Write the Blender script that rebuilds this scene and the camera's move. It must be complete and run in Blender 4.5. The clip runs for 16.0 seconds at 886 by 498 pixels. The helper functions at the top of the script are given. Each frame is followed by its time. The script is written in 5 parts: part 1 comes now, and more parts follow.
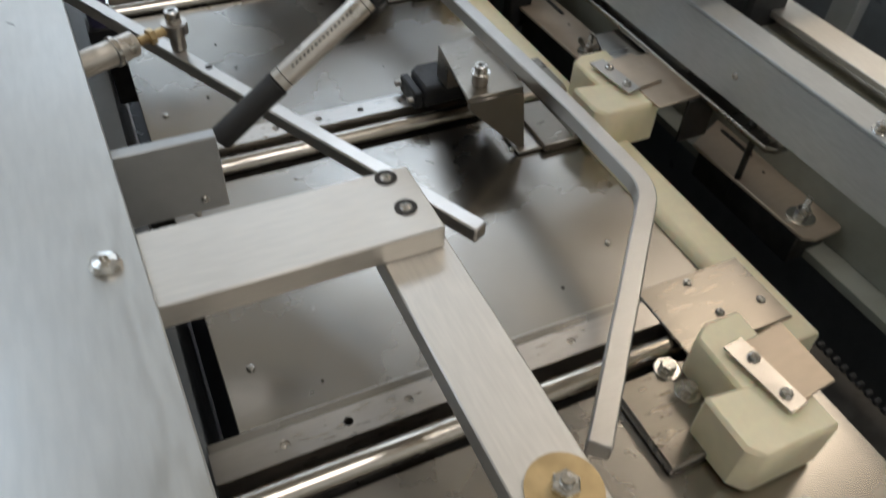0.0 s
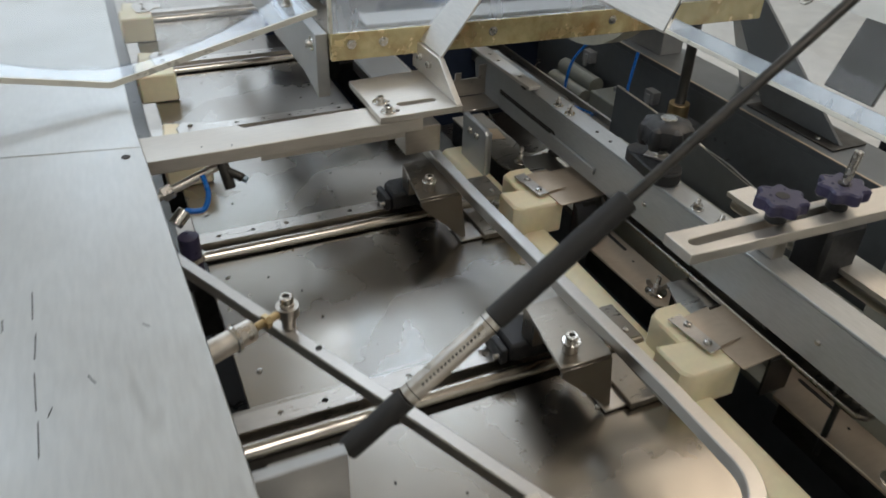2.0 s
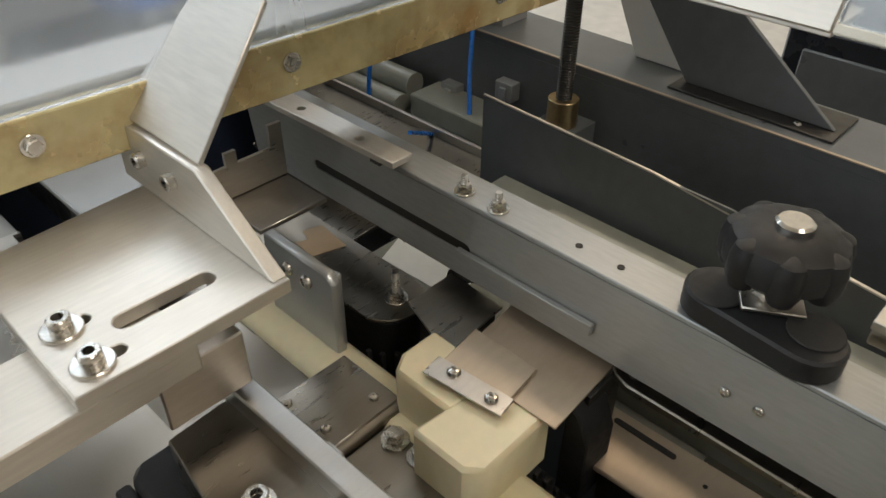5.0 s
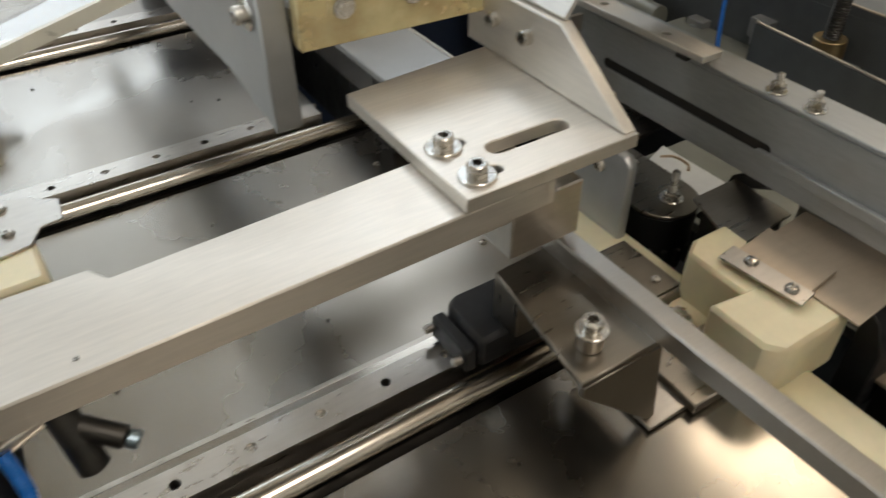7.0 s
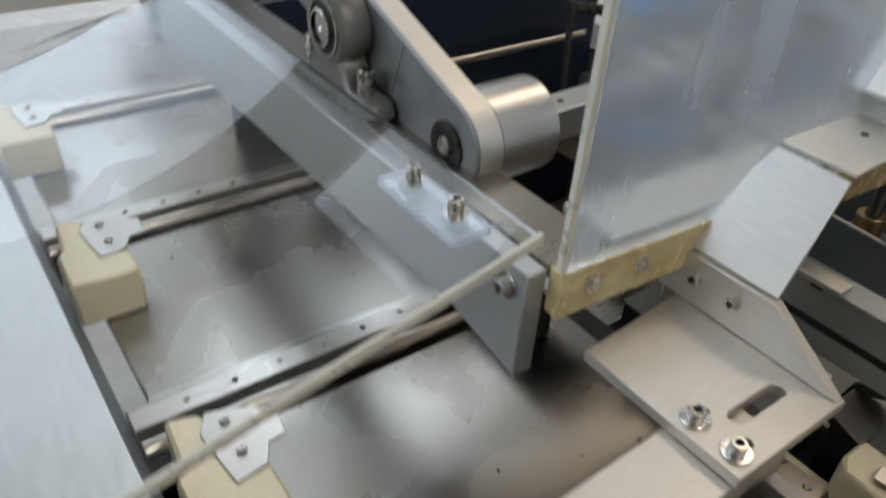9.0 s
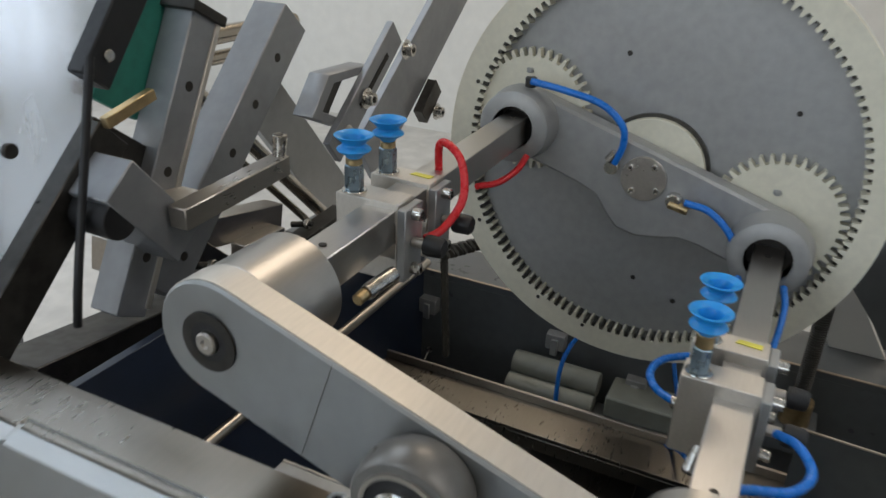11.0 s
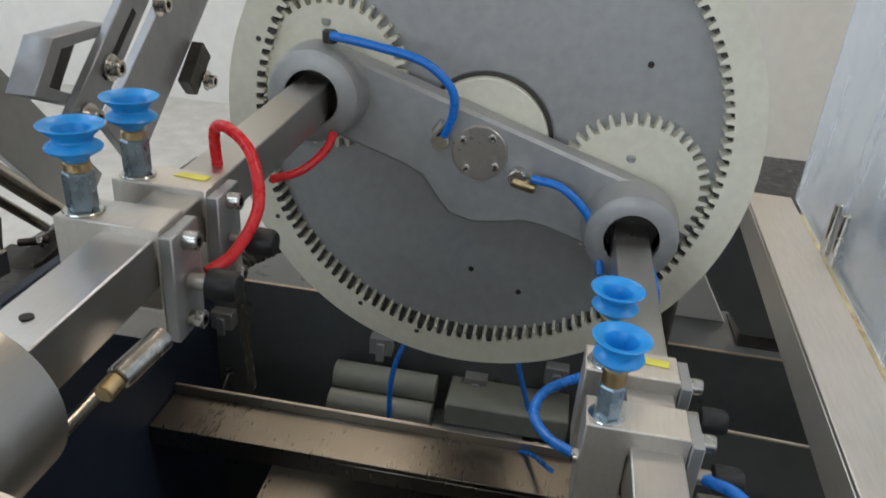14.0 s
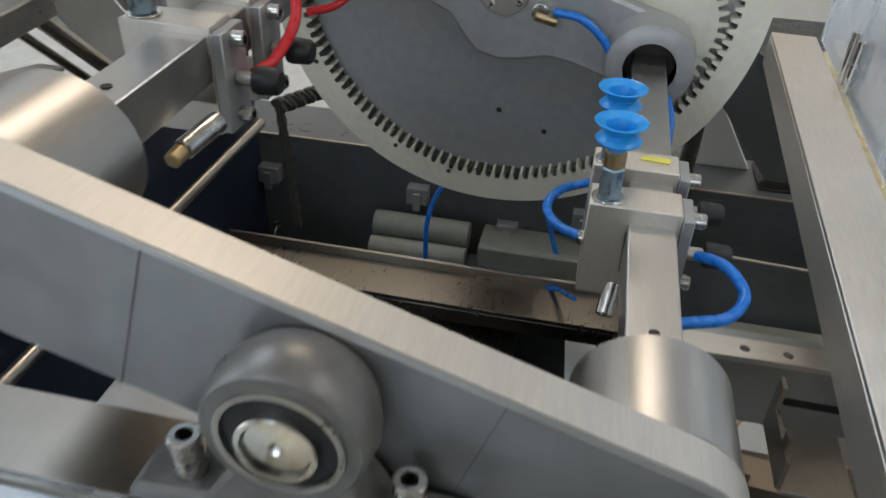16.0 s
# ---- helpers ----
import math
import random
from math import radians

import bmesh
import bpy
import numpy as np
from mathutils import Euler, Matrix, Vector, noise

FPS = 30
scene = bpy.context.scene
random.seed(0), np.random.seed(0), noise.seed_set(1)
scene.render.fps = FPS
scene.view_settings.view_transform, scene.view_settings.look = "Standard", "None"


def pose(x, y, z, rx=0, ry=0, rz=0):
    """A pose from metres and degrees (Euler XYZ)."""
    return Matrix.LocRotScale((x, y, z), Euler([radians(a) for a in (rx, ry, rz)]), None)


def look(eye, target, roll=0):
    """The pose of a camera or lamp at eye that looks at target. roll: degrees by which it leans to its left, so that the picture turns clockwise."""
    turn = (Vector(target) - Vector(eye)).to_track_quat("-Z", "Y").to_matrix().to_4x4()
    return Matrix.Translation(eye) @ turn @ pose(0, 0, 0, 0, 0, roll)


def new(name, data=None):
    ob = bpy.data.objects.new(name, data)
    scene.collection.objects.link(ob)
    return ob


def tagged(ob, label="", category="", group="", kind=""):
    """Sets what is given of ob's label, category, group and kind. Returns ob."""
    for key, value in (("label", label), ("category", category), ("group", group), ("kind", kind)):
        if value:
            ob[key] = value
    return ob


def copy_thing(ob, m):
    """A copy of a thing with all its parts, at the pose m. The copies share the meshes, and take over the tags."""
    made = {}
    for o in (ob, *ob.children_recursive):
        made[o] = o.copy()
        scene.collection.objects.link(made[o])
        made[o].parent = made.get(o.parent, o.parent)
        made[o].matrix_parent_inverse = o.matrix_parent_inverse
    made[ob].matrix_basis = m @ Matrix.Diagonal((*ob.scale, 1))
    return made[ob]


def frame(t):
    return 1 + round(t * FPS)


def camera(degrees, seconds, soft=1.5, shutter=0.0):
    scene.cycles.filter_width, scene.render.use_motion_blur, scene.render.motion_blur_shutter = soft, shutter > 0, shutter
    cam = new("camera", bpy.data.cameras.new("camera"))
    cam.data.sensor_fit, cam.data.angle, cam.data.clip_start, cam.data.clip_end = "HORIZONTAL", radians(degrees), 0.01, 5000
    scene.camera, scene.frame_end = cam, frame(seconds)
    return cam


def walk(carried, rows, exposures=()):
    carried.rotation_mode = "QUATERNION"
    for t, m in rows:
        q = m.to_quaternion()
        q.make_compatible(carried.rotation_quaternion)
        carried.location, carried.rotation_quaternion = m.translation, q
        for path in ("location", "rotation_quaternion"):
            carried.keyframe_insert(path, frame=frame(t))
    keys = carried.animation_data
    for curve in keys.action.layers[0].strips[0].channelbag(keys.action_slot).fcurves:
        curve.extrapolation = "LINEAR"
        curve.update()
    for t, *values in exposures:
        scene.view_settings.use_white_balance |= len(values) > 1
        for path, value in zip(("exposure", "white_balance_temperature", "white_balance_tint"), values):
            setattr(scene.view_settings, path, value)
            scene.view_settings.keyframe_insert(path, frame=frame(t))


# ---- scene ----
cam = camera(61.1, 16.0, shutter=0.5)
PATH = [
    (0, (0.2025, 0.1732, 1.4472), (0.8685, 1.4719, -0.0323), 3.6),
    (0.5, (0.1963, 0.1867, 1.4783), (0.8550, 1.5883, 0.0924), 2.9),
    (1, (0.1859, 0.2013, 1.5126), (0.8456, 1.6797, 0.2098), 2.3),
    (1.5, (0.1693, 0.2137, 1.5386), (0.8394, 1.7493, 0.3085), 2.1),
    (2, (0.1599, 0.2480, 1.5355), (0.8830, 1.8023, 0.3614), 2.1),
    (2.5, (0.1464, 0.4070, 1.5033), (1.1137, 1.8304, 0.3407), 2.8),
    (3, (0.1298, 0.5857, 1.4856), (1.3319, 1.7940, 0.2981), 2.9),
    (3.5, (0.1963, 0.6688, 1.4565), (1.4534, 1.7462, 0.1994), 2.3),
    (5.8, (0.3989, 0.7644, 1.3921), (1.5033, 1.9789, 0.1173), -0.8),
    (6, (0.3843, 0.7675, 1.3911), (1.4462, 2.0039, 0.1027), -0.8),
    (6.5, (0.3189, 0.7716, 1.3724), (1.2851, 2.0745, 0.0736), -0.9),
    (7, (0.2690, 0.7696, 1.3713), (1.1230, 2.1150, 0.0373), -0.5),
    (7.5, (0.2410, 0.7779, 1.3734), (1.0160, 2.1576, 0.0269), 0.1),
    (8, (0.2212, 0.7841, 1.3817), (0.9869, 2.1867, 0.0529), 0.9),
    (8.5, (0.1942, 0.7976, 1.4201), (0.9911, 2.2158, 0.1277), 1.6),
    (8.7, (0.1765, 0.8174, 1.4524), (1.0004, 2.2428, 0.1848), 2.0),
    (8.8, (0.1620, 0.8319, 1.4669), (1.0326, 2.2553, 0.2285), 2.7),
    (9, (0.1339, 0.8859, 1.4960), (1.1698, 2.2210, 0.2866), 3.9),
    (9.1, (0.1215, 0.9026, 1.5085), (1.2238, 2.2355, 0.3562), 3.4),
    (9.2, (0.1080, 0.9452, 1.5230), (1.3298, 2.1826, 0.3853), 5.0),
    (9.3, (0.0934, 0.9691, 1.5375), (1.4056, 2.1618, 0.4539), 4.9),
    (9.5, (0.0623, 1.0127, 1.5833), (1.5168, 2.0735, 0.5464), 4.7),
    (10, (0.0238, 1.1031, 1.6072), (1.6768, 1.9831, 0.7053), 4.1),
    (10.2, (0.0384, 1.1426, 1.6009), (1.7132, 2.0007, 0.7199), 3.6),
    (12.3, (0.3137, 1.3670, 1.5147), (2.0539, 2.0496, 0.6077), 2.5),
    (12.5, (0.3126, 1.3649, 1.5168), (2.0706, 2.0070, 0.6139), 2.7),
    (13, (0.3199, 1.3555, 1.5199), (2.1433, 1.8148, 0.6347), 4.2),
    (13.5, (0.3199, 1.3504, 1.5209), (2.1703, 1.6662, 0.6305), 4.8),
    (14, (0.3178, 1.3493, 1.5136), (2.1578, 1.5924, 0.5786), 4.6),
    (14.5, (0.3158, 1.3472, 1.4939), (2.1121, 1.5571, 0.4705), 4.3),
    (15, (0.3137, 1.3410, 1.4721), (2.0602, 1.5561, 0.3666), 4.2),
    (15.5, (0.3043, 1.3358, 1.4742), (2.0082, 1.5935, 0.3136), 3.7),
    (16, (0.2472, 1.3213, 1.4877), (1.9272, 1.6423, 0.3085), 2.4),
]
walk(cam, [(t, look(eye, target, roll)) for t, eye, target, roll in PATH],
     exposures=((0.0, -0.34, 6150, 10), (1.0, -0.45, 6200, 10), (2.0, -0.40, 6300, 10), (3.3, -0.28, 6600, 10), (6.0, -0.06, 6850, 10), (7.5, -0.20, 6800, 10), (8.5, -0.38, 6550, 10), (9.0, -0.52, 6300, 10), (10.0, -0.60, 6300, 10), (12.5, -0.30, 6350, 10), (14.0, -0.26, 6250, 10), (16.0, -0.29, 6150, 10)))

# ---- light ----
world = bpy.data.worlds.new("sky")
scene.world = world
world.use_nodes = True
wn = world.node_tree
sky = wn.nodes.new("ShaderNodeTexSky")
sky.sky_type, sky.sun_disc = "NISHITA", False
sky.sun_elevation, sky.sun_rotation = radians(40), radians(200)
wn.nodes["Background"].inputs["Strength"].default_value = 0.06
wn.links.new(sky.outputs[0], wn.nodes["Background"].inputs["Color"])


def window_light(name, eye, target, w, h, watts, colour):
    data = bpy.data.lights.new(name, "AREA")
    data.shape, data.size, data.size_y, data.energy, data.color = "RECTANGLE", w, h, watts, colour
    ob = new(name, data)
    ob.matrix_world = look(eye, target)
    return ob


# daylight through the roof lights and the windows of the workshop
window_light("rooflight_sky_1", (-1.6, 3.4, 4.55), (-1.6, 3.4, 0), 1.4, 2.6, 42, (0.76, 0.88, 1.0))
window_light("rooflight_sky_2", (2.2, 4.5, 4.55), (2.2, 4.5, 0), 2.0, 1.6, 66, (0.84, 0.92, 1.0))
# unseen warm fill behind the camera, added to brighten the near faces
window_light("near_fill", (0.6, -1.2, 4.55), (0.6, -1.2, 0), 1.2, 1.8, 50, (1.0, 0.93, 0.85))
window_light("rooflight_sky_4", (3.3, 1.9, 4.55), (3.3, 1.9, 0), 1.2, 1.4, 46, (1.0, 0.83, 0.64))
window_light("window_sky_far", (1.6, 6.35, 1.32), (1.6, 0, 1.32), 5.0, 2.1, 62, (0.93, 0.96, 1.0))
window_light("window_sky_high", (0.3, 6.35, 3.65), (0.3, 0, 1.6), 2.4, 1.1, 30, (0.78, 0.89, 1.0))
window_light("window_sky_left", (-3.4, 2.2, 2.3), (0, 1.6, 1.2), 3.4, 1.6, 58, (0.88, 0.94, 1.0))

# ---- materials ----


def material(name, colour, rough, metal=0.0, grain=60.0, stretch=(1, 1, 1), vary=0.12, rvary=0.08, bump=0.02, stain=0.12,
             stain_scale=5.0, stain_colour=None, wave=0.0, wave_scale=8.0, smudge=0.0, **extra):
    m = bpy.data.materials.new(name)
    m.use_nodes = True
    t = m.node_tree
    b = t.nodes["Principled BSDF"]
    b.inputs["Metallic"].default_value = metal
    co = t.nodes.new("ShaderNodeTexCoord")
    mp = t.nodes.new("ShaderNodeMapping")
    mp.inputs["Scale"].default_value = stretch
    t.links.new(co.outputs["Object"], mp.inputs["Vector"])
    fine = t.nodes.new("ShaderNodeTexNoise")
    fine.inputs["Scale"].default_value, fine.inputs["Detail"].default_value = grain, 6
    t.links.new(mp.outputs[0], fine.inputs["Vector"])
    wide = t.nodes.new("ShaderNodeTexNoise")
    wide.inputs["Scale"].default_value, wide.inputs["Detail"].default_value = stain_scale, 5
    wide.inputs["Roughness"].default_value = 0.62
    t.links.new(co.outputs["Object"], wide.inputs["Vector"])

    def ramp(source, lo, hi, p=0.35, q=0.68):
        r = t.nodes.new("ShaderNodeMapRange")
        r.inputs["From Min"].default_value, r.inputs["From Max"].default_value = p, q
        r.inputs["To Min"].default_value, r.inputs["To Max"].default_value = lo, hi
        t.links.new(source.outputs["Fac"], r.inputs["Value"])
        return r

    mix = t.nodes.new("ShaderNodeMix")
    mix.data_type = "RGBA"
    dark = stain_colour or tuple(c * (1 - 2.2 * stain) for c in colour)
    mix.inputs["A"].default_value = (*colour, 1)
    mix.inputs["B"].default_value = (*dark, 1)
    t.links.new(ramp(wide, 0.0, min(1.0, 4 * stain), 0.42, 0.75).outputs[0], mix.inputs["Factor"])
    hsv = t.nodes.new("ShaderNodeHueSaturation")
    t.links.new(mix.outputs["Result"], hsv.inputs["Color"])
    t.links.new(ramp(fine, 1 - vary, 1 + vary).outputs[0], hsv.inputs["Value"])
    t.links.new(hsv.outputs[0], b.inputs["Base Color"])
    add = t.nodes.new("ShaderNodeMath")
    add.operation = "ADD"
    t.links.new(ramp(fine, rough - rvary, rough + rvary).outputs[0], add.inputs[0])
    t.links.new(ramp(wide, -0.6 * rvary, 0.9 * rvary).outputs[0], add.inputs[1])
    t.links.new(add.outputs[0], b.inputs["Roughness"])
    last = None
    if wave:
        broad = t.nodes.new("ShaderNodeTexNoise")
        broad.inputs["Scale"].default_value, broad.inputs["Detail"].default_value = wave_scale, 3
        t.links.new(co.outputs["Object"], broad.inputs["Vector"])
        last = t.nodes.new("ShaderNodeBump")
        last.inputs["Strength"].default_value, last.inputs["Distance"].default_value = 1.0, wave
        t.links.new(broad.outputs["Fac"], last.inputs["Height"])
        t.links.new(last.outputs[0], b.inputs["Normal"])
    if smudge:
        wipe = t.nodes.new("ShaderNodeTexNoise")
        wipe.inputs["Scale"].default_value, wipe.inputs["Detail"].default_value = 17, 5
        wipe.inputs["Roughness"].default_value = 0.55
        t.links.new(co.outputs["Object"], wipe.inputs["Vector"])
        extra_rough = t.nodes.new("ShaderNodeMath")
        extra_rough.operation = "ADD"
        t.links.new(add.outputs[0], extra_rough.inputs[0])
        t.links.new(ramp(wipe, -0.5 * smudge, smudge, 0.30, 0.72).outputs[0], extra_rough.inputs[1])
        t.links.new(extra_rough.outputs[0], b.inputs["Roughness"])
    if bump:
        bp = t.nodes.new("ShaderNodeBump")
        bp.inputs["Strength"].default_value, bp.inputs["Distance"].default_value = bump * 3, 0.0003
        t.links.new(fine.outputs["Fac"], bp.inputs["Height"])
        if last:
            t.links.new(last.outputs[0], bp.inputs["Normal"])
        t.links.new(bp.outputs[0], b.inputs["Normal"])
    for key, value in extra.items():
        b.inputs[key.replace("_", " ")].default_value = value
    return m


BED = material("worn_bed_steel", (0.36, 0.338, 0.305), 0.26, 1.0, 7, (1, 1, 1), 0.03, 0.04, 0.0, 0.10, 5.5, (0.28, 0.25, 0.21), wave=0.0010, wave_scale=4.0, smudge=0.07)
SHEET = material("brushed_sheet_steel", (0.56, 0.555, 0.53), 0.40, 1.0, 40, (6, 1, 1), 0.05, 0.05, 0.006, 0.10, 6.0, (0.44, 0.42, 0.38), wave=0.005, wave_scale=2.4, smudge=0.05)
ALU_X = material("milled_aluminium", (0.68, 0.645, 0.59), 0.50, 1.0, 55, (1, 9, 9), 0.05, 0.05, 0.005, 0.08, 9.0, (0.60, 0.57, 0.52))
ALU_Y = material("drawn_aluminium", (0.70, 0.67, 0.62), 0.48, 1.0, 55, (9, 1, 9), 0.05, 0.05, 0.005, 0.08, 9.0, (0.62, 0.59, 0.54))
STEEL = material("bare_steel", (0.52, 0.49, 0.45), 0.33, 1.0, 70, (1, 4, 4), 0.05, 0.05, 0.006, 0.10, 9.0, (0.40, 0.35, 0.29))
BARST = material("ground_steel_bar", (0.56, 0.54, 0.51), 0.34, 1.0, 90, (1, 7, 7), 0.03, 0.04, 0.004, 0.06, 8.0, (0.46, 0.42, 0.37))
SHAFT = material("hardened_shaft_steel", (0.56, 0.52, 0.46), 0.20, 1.0, 60, (1, 6, 6), 0.04, 0.03, 0.0, 0.16, 9.0, (0.36, 0.29, 0.21))
SCREW = material("zinc_screw", (0.62, 0.60, 0.56), 0.26, 1.0, 200, (1, 1, 1), 0.12, 0.08, 0.01, 0.15, 60.0, (0.36, 0.31, 0.25))
# near-black; outside screw sockets it also stands for shade in holes and slots
SOCKET = material("dark_socket", (0.05, 0.045, 0.04), 0.6, 0.6)
GREY = material("cast_grey_paint", (0.37, 0.37, 0.36), 0.42, 0.35, 90, (1, 1, 1), 0.06, 0.07, 0.02, 0.10, 9.0)
PLATEG = material("anodised_grey_plate", (0.44, 0.45, 0.45), 0.40, 0.75, 80, (1, 1, 1), 0.05, 0.07, 0.012, 0.08, 7.0)
CASTD = material("greasy_cast_iron", (0.20, 0.195, 0.185), 0.38, 0.5, 70, (1, 1, 1), 0.10, 0.08, 0.03, 0.16, 22.0, (0.09, 0.08, 0.07))
# navy-black that holds the shade of the bay in its colour
BAYSHADE = material("bay_shade_paint", (0.022, 0.032, 0.058), 0.35, 0.0, 60, (1, 1, 1), 0.08, 0.05, 0.002, 0.14, 9.0)
SLATE = material("slate_grey_plate", (0.33, 0.34, 0.355), 0.42, 0.6, 70, (1, 1, 1), 0.06, 0.06, 0.01, 0.12, 12.0)
ARMG = material("satin_cast_aluminium", (0.36, 0.37, 0.37), 0.44, 0.9, 60, (1, 1, 1), 0.05, 0.06, 0.01, 0.10, 14.0)
CHAN = material("galvanised_channel", (0.42, 0.43, 0.425), 0.42, 0.6, 70, (6, 1, 6), 0.07, 0.08, 0.015, 0.12, 6.0)
WALL = material("dark_grey_machine_paint", (0.128, 0.136, 0.140), 0.34, 0.0, 60, (1, 1, 1), 0.06, 0.05, 0.002, 0.14, 9.0)
DARK = material("blackened_steel", (0.07, 0.066, 0.06), 0.42, 0.8, 80, (1, 1, 1), 0.2, 0.1, 0.02, 0.2, 14.0)
BROWNST = material("oiled_dark_steel", (0.27, 0.245, 0.21), 0.30, 1.0, 60, (1, 5, 1), 0.03, 0.03, 0.0, 0.10, 8.0, (0.20, 0.17, 0.135))
TANST = material("tan_stained_steel", (0.52, 0.43, 0.33), 0.42, 0.55, 60, (1, 4, 1), 0.04, 0.05, 0.002, 0.12, 9.0, (0.33, 0.25, 0.17))
PIT = material("near_black_paint", (0.018, 0.02, 0.026), 0.35, 0.0, 50, (1, 1, 1), 0.2, 0.1, 0.01, 0.2, 7.0)
NYLON = material("cream_nylon", (0.80, 0.715, 0.49), 0.42, 0.0, 120, (1, 1, 1), 0.03, 0.05, 0.008, 0.05, 14.0, (0.62, 0.54, 0.33), Subsurface_Weight=0.12, Subsurface_Scale=0.01)
GEARW = material("off_white_gear_plastic", (0.76, 0.72, 0.58), 0.48, 0.0, 120, (1, 1, 1), 0.04, 0.05, 0.01, 0.10, 8.0, (0.52, 0.48, 0.38))
BLACK = material("black_plastic", (0.012, 0.012, 0.013), 0.5, 0.0, 160, (1, 1, 1), 0.15, 0.08, 0.015, 0.1, 20.0)
RUBBER = material("black_foam_rubber", (0.02, 0.019, 0.018), 0.7, 0.0, 220, (1, 1, 1), 0.2, 0.08, 0.03)
GREASE = material("grease_blackened_teeth", (0.05, 0.045, 0.035), 0.35, 0.0, 220)
BRASS = material("brass_fitting", (0.58, 0.44, 0.24), 0.38, 1.0, 120)
CHROME = material("nickel_fitting", (0.70, 0.68, 0.64), 0.18, 1.0, 160)
BLUEH = material("blue_air_hose", (0.012, 0.17, 0.62), 0.3, 0.0, 200, vary=0.04, stain=0.03)
REDH = material("red_air_hose", (0.62, 0.015, 0.02), 0.3, 0.0, 200, vary=0.04, stain=0.03)
CUPB = material("blue_silicone_cup", (0.02, 0.29, 0.72), 0.38, 0.0, 150, vary=0.05, stain=0.05, Subsurface_Weight=0.15, Subsurface_Scale=0.006)
HEXB = material("blue_grey_anodised_hex", (0.30, 0.39, 0.46), 0.3, 0.9, 120)
YELLOW = material("yellow_paint_mark", (0.75, 0.68, 0.10), 0.6)
PURPLE = material("violet_black_plastic", (0.045, 0.04, 0.085), 0.36, 0.0, 160)
SILVER = material("satin_silver_tube", (0.70, 0.66, 0.60), 0.35, 1.0, 80, (1, 1, 1), 0.08)
PAPER = material("white_paper_label", (0.80, 0.80, 0.77), 0.6, 0.0, 90, vary=0.03, stain=0.06)
TAN = material("tan_card", (0.50, 0.37, 0.24), 0.6, 0.0, 40, vary=0.08, stain=0.1)
OLIVE = material("olive_grey_paint", (0.27, 0.27, 0.225), 0.40, 0.0, 60, vary=0.06, stain=0.12)
GREENP = material("green_circuit_paint", (0.03, 0.20, 0.15), 0.45, 0.0, 90)
CONCRETE = material("pale_concrete", (0.60, 0.585, 0.55), 0.55, 0.0, 9, vary=0.1, stain=0.12, stain_scale=1.4)
PLASTER = material("white_plaster", (0.74, 0.73, 0.69), 0.7, 0.0, 12, vary=0.03, stain=0.05, stain_scale=1.0)
CEIL = material("cream_ceiling", (0.62, 0.55, 0.45), 0.7, 0.0, 10, vary=0.05, stain=0.08, stain_scale=1.0)
FRAMEW = material("white_window_frame", (0.76, 0.76, 0.74), 0.45)


def clear(name, colour, rough, scale, bump, through_=1.0, gloss=0.5, spread=0.22):
    m = bpy.data.materials.new(name)
    m.use_nodes = True
    t = m.node_tree
    b = t.nodes["Principled BSDF"]
    b.inputs["Base Color"].default_value = (*colour, 1)
    b.inputs["Transmission Weight"].default_value = through_
    b.inputs["IOR"].default_value = 1.47
    b.inputs["Specular IOR Level"].default_value = gloss
    co = t.nodes.new("ShaderNodeTexCoord")
    mp = t.nodes.new("ShaderNodeMapping")
    mp.inputs["Scale"].default_value = (1, 1, 0.22)
    t.links.new(co.outputs["Object"], mp.inputs["Vector"])
    n = t.nodes.new("ShaderNodeTexNoise")
    n.inputs["Scale"].default_value, n.inputs["Detail"].default_value = scale, 7
    t.links.new(mp.outputs[0], n.inputs["Vector"])
    r = t.nodes.new("ShaderNodeMapRange")
    r.inputs["From Min"].default_value, r.inputs["From Max"].default_value = 0.45, 0.75
    r.inputs["To Min"].default_value, r.inputs["To Max"].default_value = rough, rough + spread
    t.links.new(n.outputs["Fac"], r.inputs["Value"])
    t.links.new(r.outputs[0], b.inputs["Roughness"])
    bp = t.nodes.new("ShaderNodeBump")
    bp.inputs["Strength"].default_value, bp.inputs["Distance"].default_value = bump, 0.0004
    t.links.new(n.outputs["Fac"], bp.inputs["Height"])
    t.links.new(bp.outputs[0], b.inputs["Normal"])
    return m


ACRYL = clear("scratched_clear_acrylic", (0.95, 0.97, 0.98), 0.005, 26, 0.0, 0.99, 0.12, 0.035)
ACRYL.node_tree.nodes["Principled BSDF"].inputs["IOR"].default_value = 1.16
# scuffs are roughness; the blue milky tint stands for reflected window light
HAZE = clear("sky_hazed_scuffed_acrylic", (0.84, 0.91, 0.99), 0.14, 34, 0.03, 0.80)
GOLD = material("yellowed_acrylic_edge", (0.82, 0.72, 0.40), 0.2, 0.0, 60, (1, 1, 1), 0.1, 0.1, 0.01, 0.22, 22.0, (0.42, 0.20, 0.04), Transmission_Weight=0.35)
CREAM = material("cut_acrylic_rim", (0.86, 0.84, 0.74), 0.35, 0.0, 90, vary=0.05, stain=0.1, Transmission_Weight=0.25)

# ---- building helpers ----
BASE = {}


def finish(bm, sharp=38):
    bmesh.ops.recalc_face_normals(bm, faces=bm.faces)
    me = bpy.data.meshes.new("mesh")
    bm.to_mesh(me)
    bm.free()
    for p in me.polygons:
        p.use_smooth = True
    me.set_sharp_from_angle(angle=radians(sharp))
    return me


def thing(name, base, label, category, group="", kind=""):
    ob = new(name)
    ob.empty_display_size = 0.02
    ob.location = base
    BASE[ob] = Vector(base)
    return tagged(ob, label, category, group, kind)


